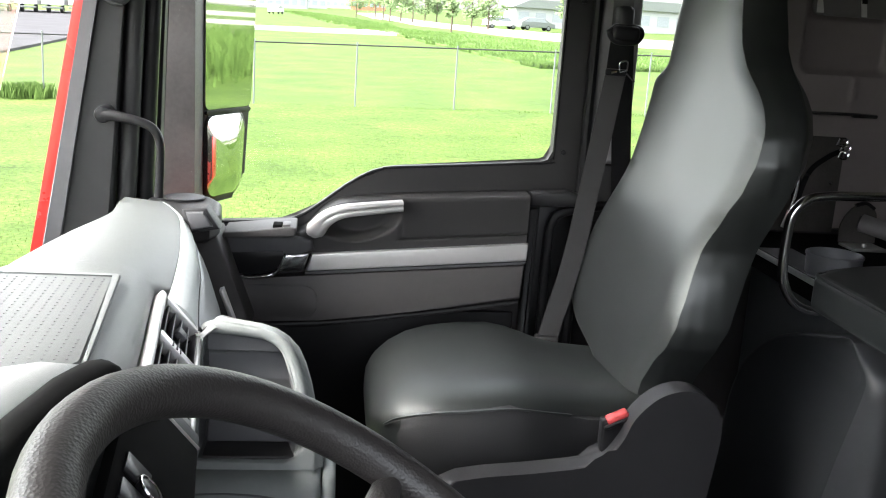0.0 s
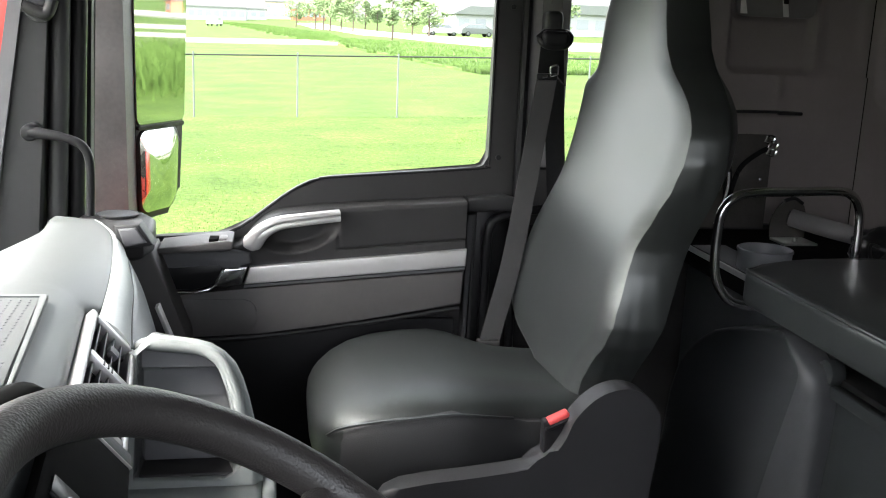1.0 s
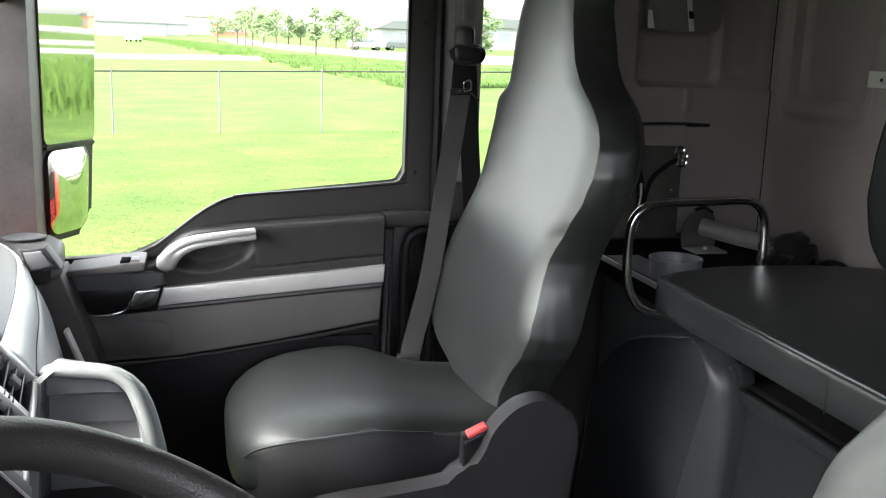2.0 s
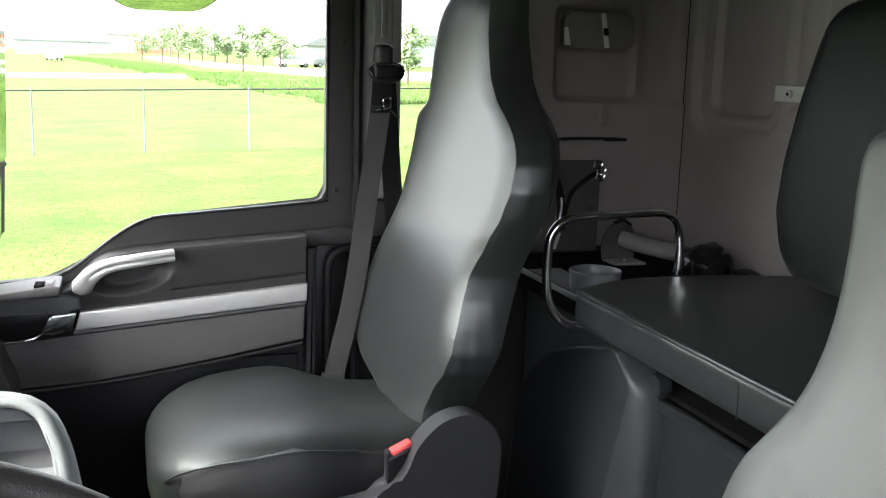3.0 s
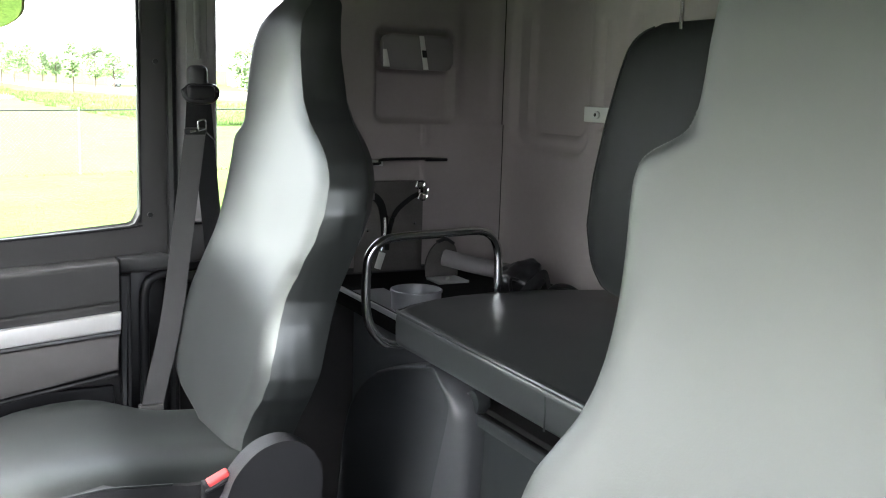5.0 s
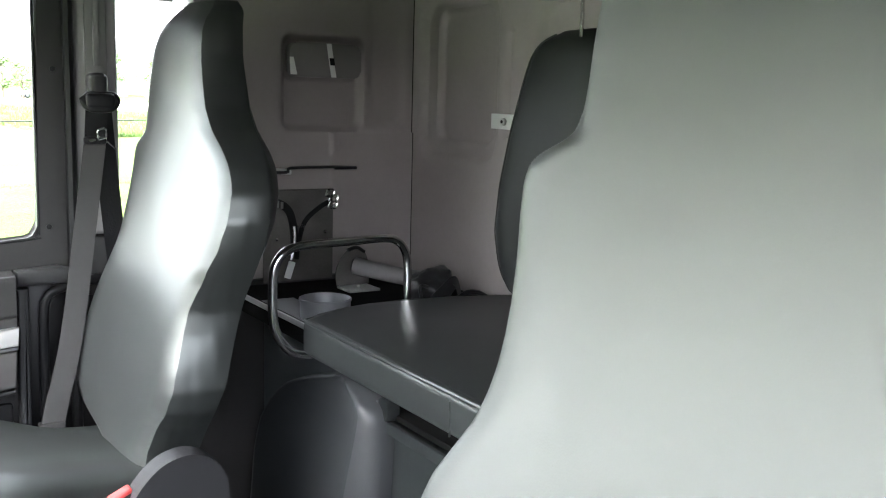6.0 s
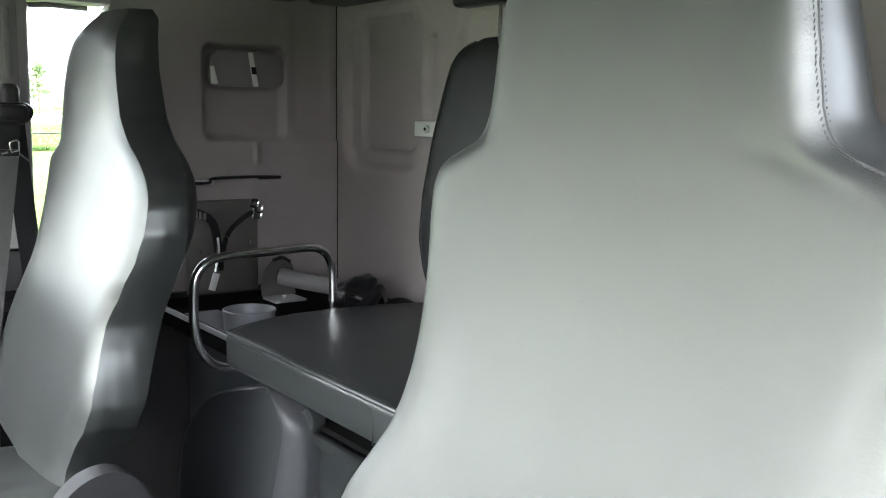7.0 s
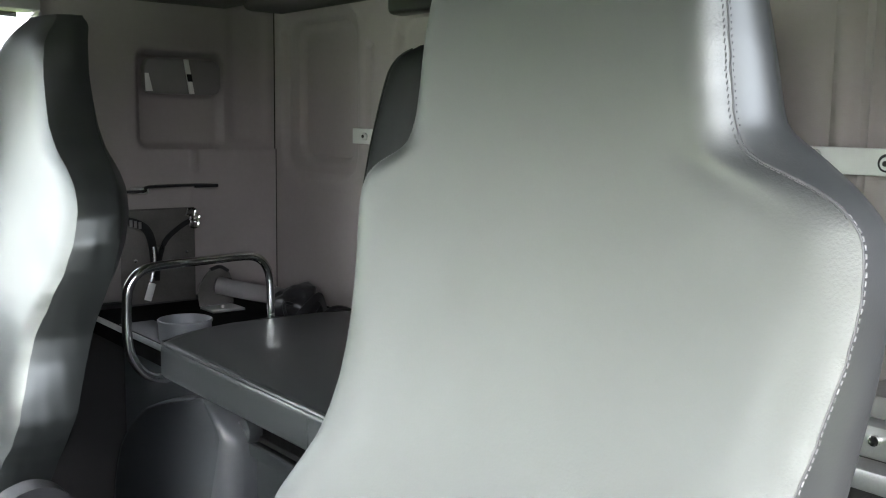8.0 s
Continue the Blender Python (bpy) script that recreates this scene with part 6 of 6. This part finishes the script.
part("bar", tube([(1.36, 2.21, 2.292), (1.44, 2.20, 2.292), (1.452, 2.20, 2.302), (1.56, 2.20, 2.304), (1.63, 2.20, 2.302)], 0.0038, 8, 4), M_DARK, hb)
part("grip", box((1.57, 2.193, 2.297), (1.632, 2.207, 2.306), 0.003), M_BLACK, hb)
part("mount", box((1.43, 2.2, 2.286), (1.455, 2.262, 2.298), 0.003), M_STEEL, hb)
kit = thing("clear_pouch", (1.52, 2.24, 2.02), "clear plastic pouch with dark straps and metal clips", "pouch")
part("film", box((1.395, 2.2385, 2.012), (1.586, 2.241, 2.246), 0.001), M_FROST, kit)
part("flap", prism([(1.40, 2.243), (1.572, 2.246), (1.568, 2.215), (1.52, 2.19), (1.487, 2.15), (1.465, 2.18), (1.43, 2.2), (1.40, 2.21)], "y", 2.230, 2.2365, 0.002), M_FROST, kit)
part("strap", ribbon([(1.385, 2.222, 2.224), (1.43, 2.222, 2.213), (1.458, 2.222, 2.19), (1.47, 2.222, 2.14), (1.472, 2.222, 2.08)], 0.020, 0.003, 6, (0.4, 0, 1)), M_CLOTH, kit)
part("strap", ribbon([(1.575, 2.222, 2.218), (1.54, 2.222, 2.20), (1.50, 2.222, 2.165), (1.482, 2.222, 2.11), (1.478, 2.222, 2.07)], 0.012, 0.003, 6, (0.4, 0, 1)), M_CLOTH, kit)
for k, x in enumerate((1.404, 1.415, 1.426, 1.437)):
    part("letter_bar", box((x - 0.0035, 2.2185, 2.209 - 0.003 * k), (x + 0.0035, 2.2205, 2.226 - 0.003 * k), 0.0005), M_TRIM, kit)
for x, z in ((1.566, 2.236), (1.576, 2.222), (1.574, 2.206), (1.392, 2.228)):
    part("clip", tube([(x - 0.01, 2.218, z - 0.006), (x + 0.006, 2.216, z - 0.008), (x + 0.012, 2.216, z + 0.006), (x - 0.006, 2.218, z + 0.008)], 0.0034, 6, 3, None, 1.0, True), M_CHROME, kit)
tab = box((-0.009, -0.003, -0.022), (0.009, 0.003, 0.022), 0.002)
tab.transform(Matrix.Translation((1.456, 2.214, 2.045)) @ Matrix.Rotation(radians(18), 4, "Y"))
part("pull_tab", tab, M_WHITE, kit)
part("buckle", tube([(1.468, 2.217, 2.155), (1.470, 2.216, 2.125), (1.466, 2.216, 2.095), (1.460, 2.216, 2.07)], 0.004, 8, 4), M_CHROME, kit)
part("rivet", disc((1.562, 2.234, 2.135), 0.004, 0.004, "y", 8, 0.001), M_CHROME, kit)
part("rivet", disc((1.43, 2.234, 2.12), 0.004, 0.004, "y", 8, 0.001), M_CHROME, kit)

# storage under the bench
locker = thing("storage_locker", (1.5, 1.2, 1.2), "dark grey storage locker under the bench", "locker")
part("front", box((1.37, 0.40, 1.19), (1.40, 1.60, 1.862), 0.006), M_LOCKER, locker)
part("top_edge", box((1.355, 0.40, 1.848), (1.369, 1.60, 1.872), 0.004), M_LOCKER, locker)
# Lid painted matt black to stand for the shaded gap above the locker.
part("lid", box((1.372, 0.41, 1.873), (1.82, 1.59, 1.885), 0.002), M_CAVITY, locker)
latch = part("latch", disc((1.350, 1.527, 1.892), 0.024, 0.03, "x", 24, 0.006), M_LOCKER, locker, "round dark latch knob")
part("latch_rim", tube([(1.349, 1.527 + 0.019 * math.cos(a), 1.892 + 0.019 * math.sin(a)) for a in np.linspace(-0.9, 0.9, 8)], 0.0025, 6, 2), M_GREY, latch)
pack = thing("padded_case", (1.34, 1.8, 1.19), "black moulded case with rounded edges under the shelf", "case")
CASE_LEFT = [(1.19, 2.165), (1.40, 2.135), (1.532, 2.107), (1.652, 2.085), (1.733, 2.047), (1.788, 1.993), (1.849, 1.910), (1.896, 1.788), (1.925, 1.68), (1.938, 1.625)]
CASE_INNER = [(1.19, 1.72), (1.40, 1.69), (1.55, 1.65), (1.713, 1.601), (1.816, 1.565), (1.878, 1.545), (1.897, 1.556), (1.92, 1.59), (1.938, 1.612)]
CASE_OUTER = [(1.19, 1.44), (1.758, 1.467), (1.841, 1.479), (1.899, 1.503), (1.923, 1.570), (1.938, 1.604)]
case_z = [1.195 + 0.03 * i for i in range(23)] + [1.88, 1.893, 1.904, 1.914, 1.923, 1.93, 1.936]
shell, band = [], []
for z in case_z:
    yl, yi, yo = table(z, CASE_LEFT, 0.012), table(z, CASE_INNER, 0.006), table(z, CASE_OUTER, 0.006)
    yo = yi + 0.6 * (yo - yi)
    inset = min(0.03, 0.3 * (yl - yi))
    shell.append([(1.372, yl + 0.014, z), (1.335, yl + 0.013, z), (1.319, yl + 0.008, z), (1.311, yl, z), (1.310, yl - 0.4 * inset, z), (1.317, yl - inset, z), (1.3165, yi + inset, z), (1.311, yi + 0.3 * inset, z), (1.312, yi - 0.001, z), (1.35, yi - 0.001, z), (1.372, yi, z)])
    side = [(1.3115 + 0.034 * u ** 2.2, yi + (yo - yi) * (u * 1.4 - 0.4 * u ** 3.5), z) for u in (0.0, 0.1, 0.25, 0.4, 0.55, 0.7, 0.85, 1.0)]
    band.append(side + [(1.37, yo, z), (1.37, yi - 0.002, z), (1.33, yi - 0.002, z)])
part("shell", loft(shell), M_CASE, pack, "dark moulded front with a raised rim", sharp=60)
# The corner's highlight is coloured in here, not left to the light.
part("side_band", loft(band), M_CASE_LIT, pack, "rounded side band with its highlight put into a lighter colour", sharp=60)
tunnel = thing("engine_tunnel", (0.6, MIDDLE, 1.18), "black engine tunnel cover between the seats", "tunnel")
part("cover", box((-0.35, 0.95, 1.182), (1.36, 1.5, 1.40), 0.05, 4), M_FLOOR, tunnel)

# ledge and folded frame behind the driver
fr = thing("bunk_frame", (1.6, 0.35, 1.9), "bare metal bunk frame with bracket and bolt", "bunk frame")
part("ledge", box((1.50, 0.15, 2.165), (1.82, 0.452, 2.19), 0.004), M_TRIM, fr)
part("bracket", box((1.49, 0.36, 2.125), (1.60, 0.455, 2.160), 0.003), M_STEEL, fr)
part("bolt", disc((1.484, 0.415, 2.146), 0.006, 0.006, "x", 10, 0.001), M_CHROME, fr)
part("bar", box((1.49, 0.15, 2.088), (1.53, 0.456, 2.112), 0.004), M_STEEL, fr)
part("panel", box((1.56, 0.15, 1.7), (1.80, 0.45, 2.084), 0.004), M_BLACK, fr)
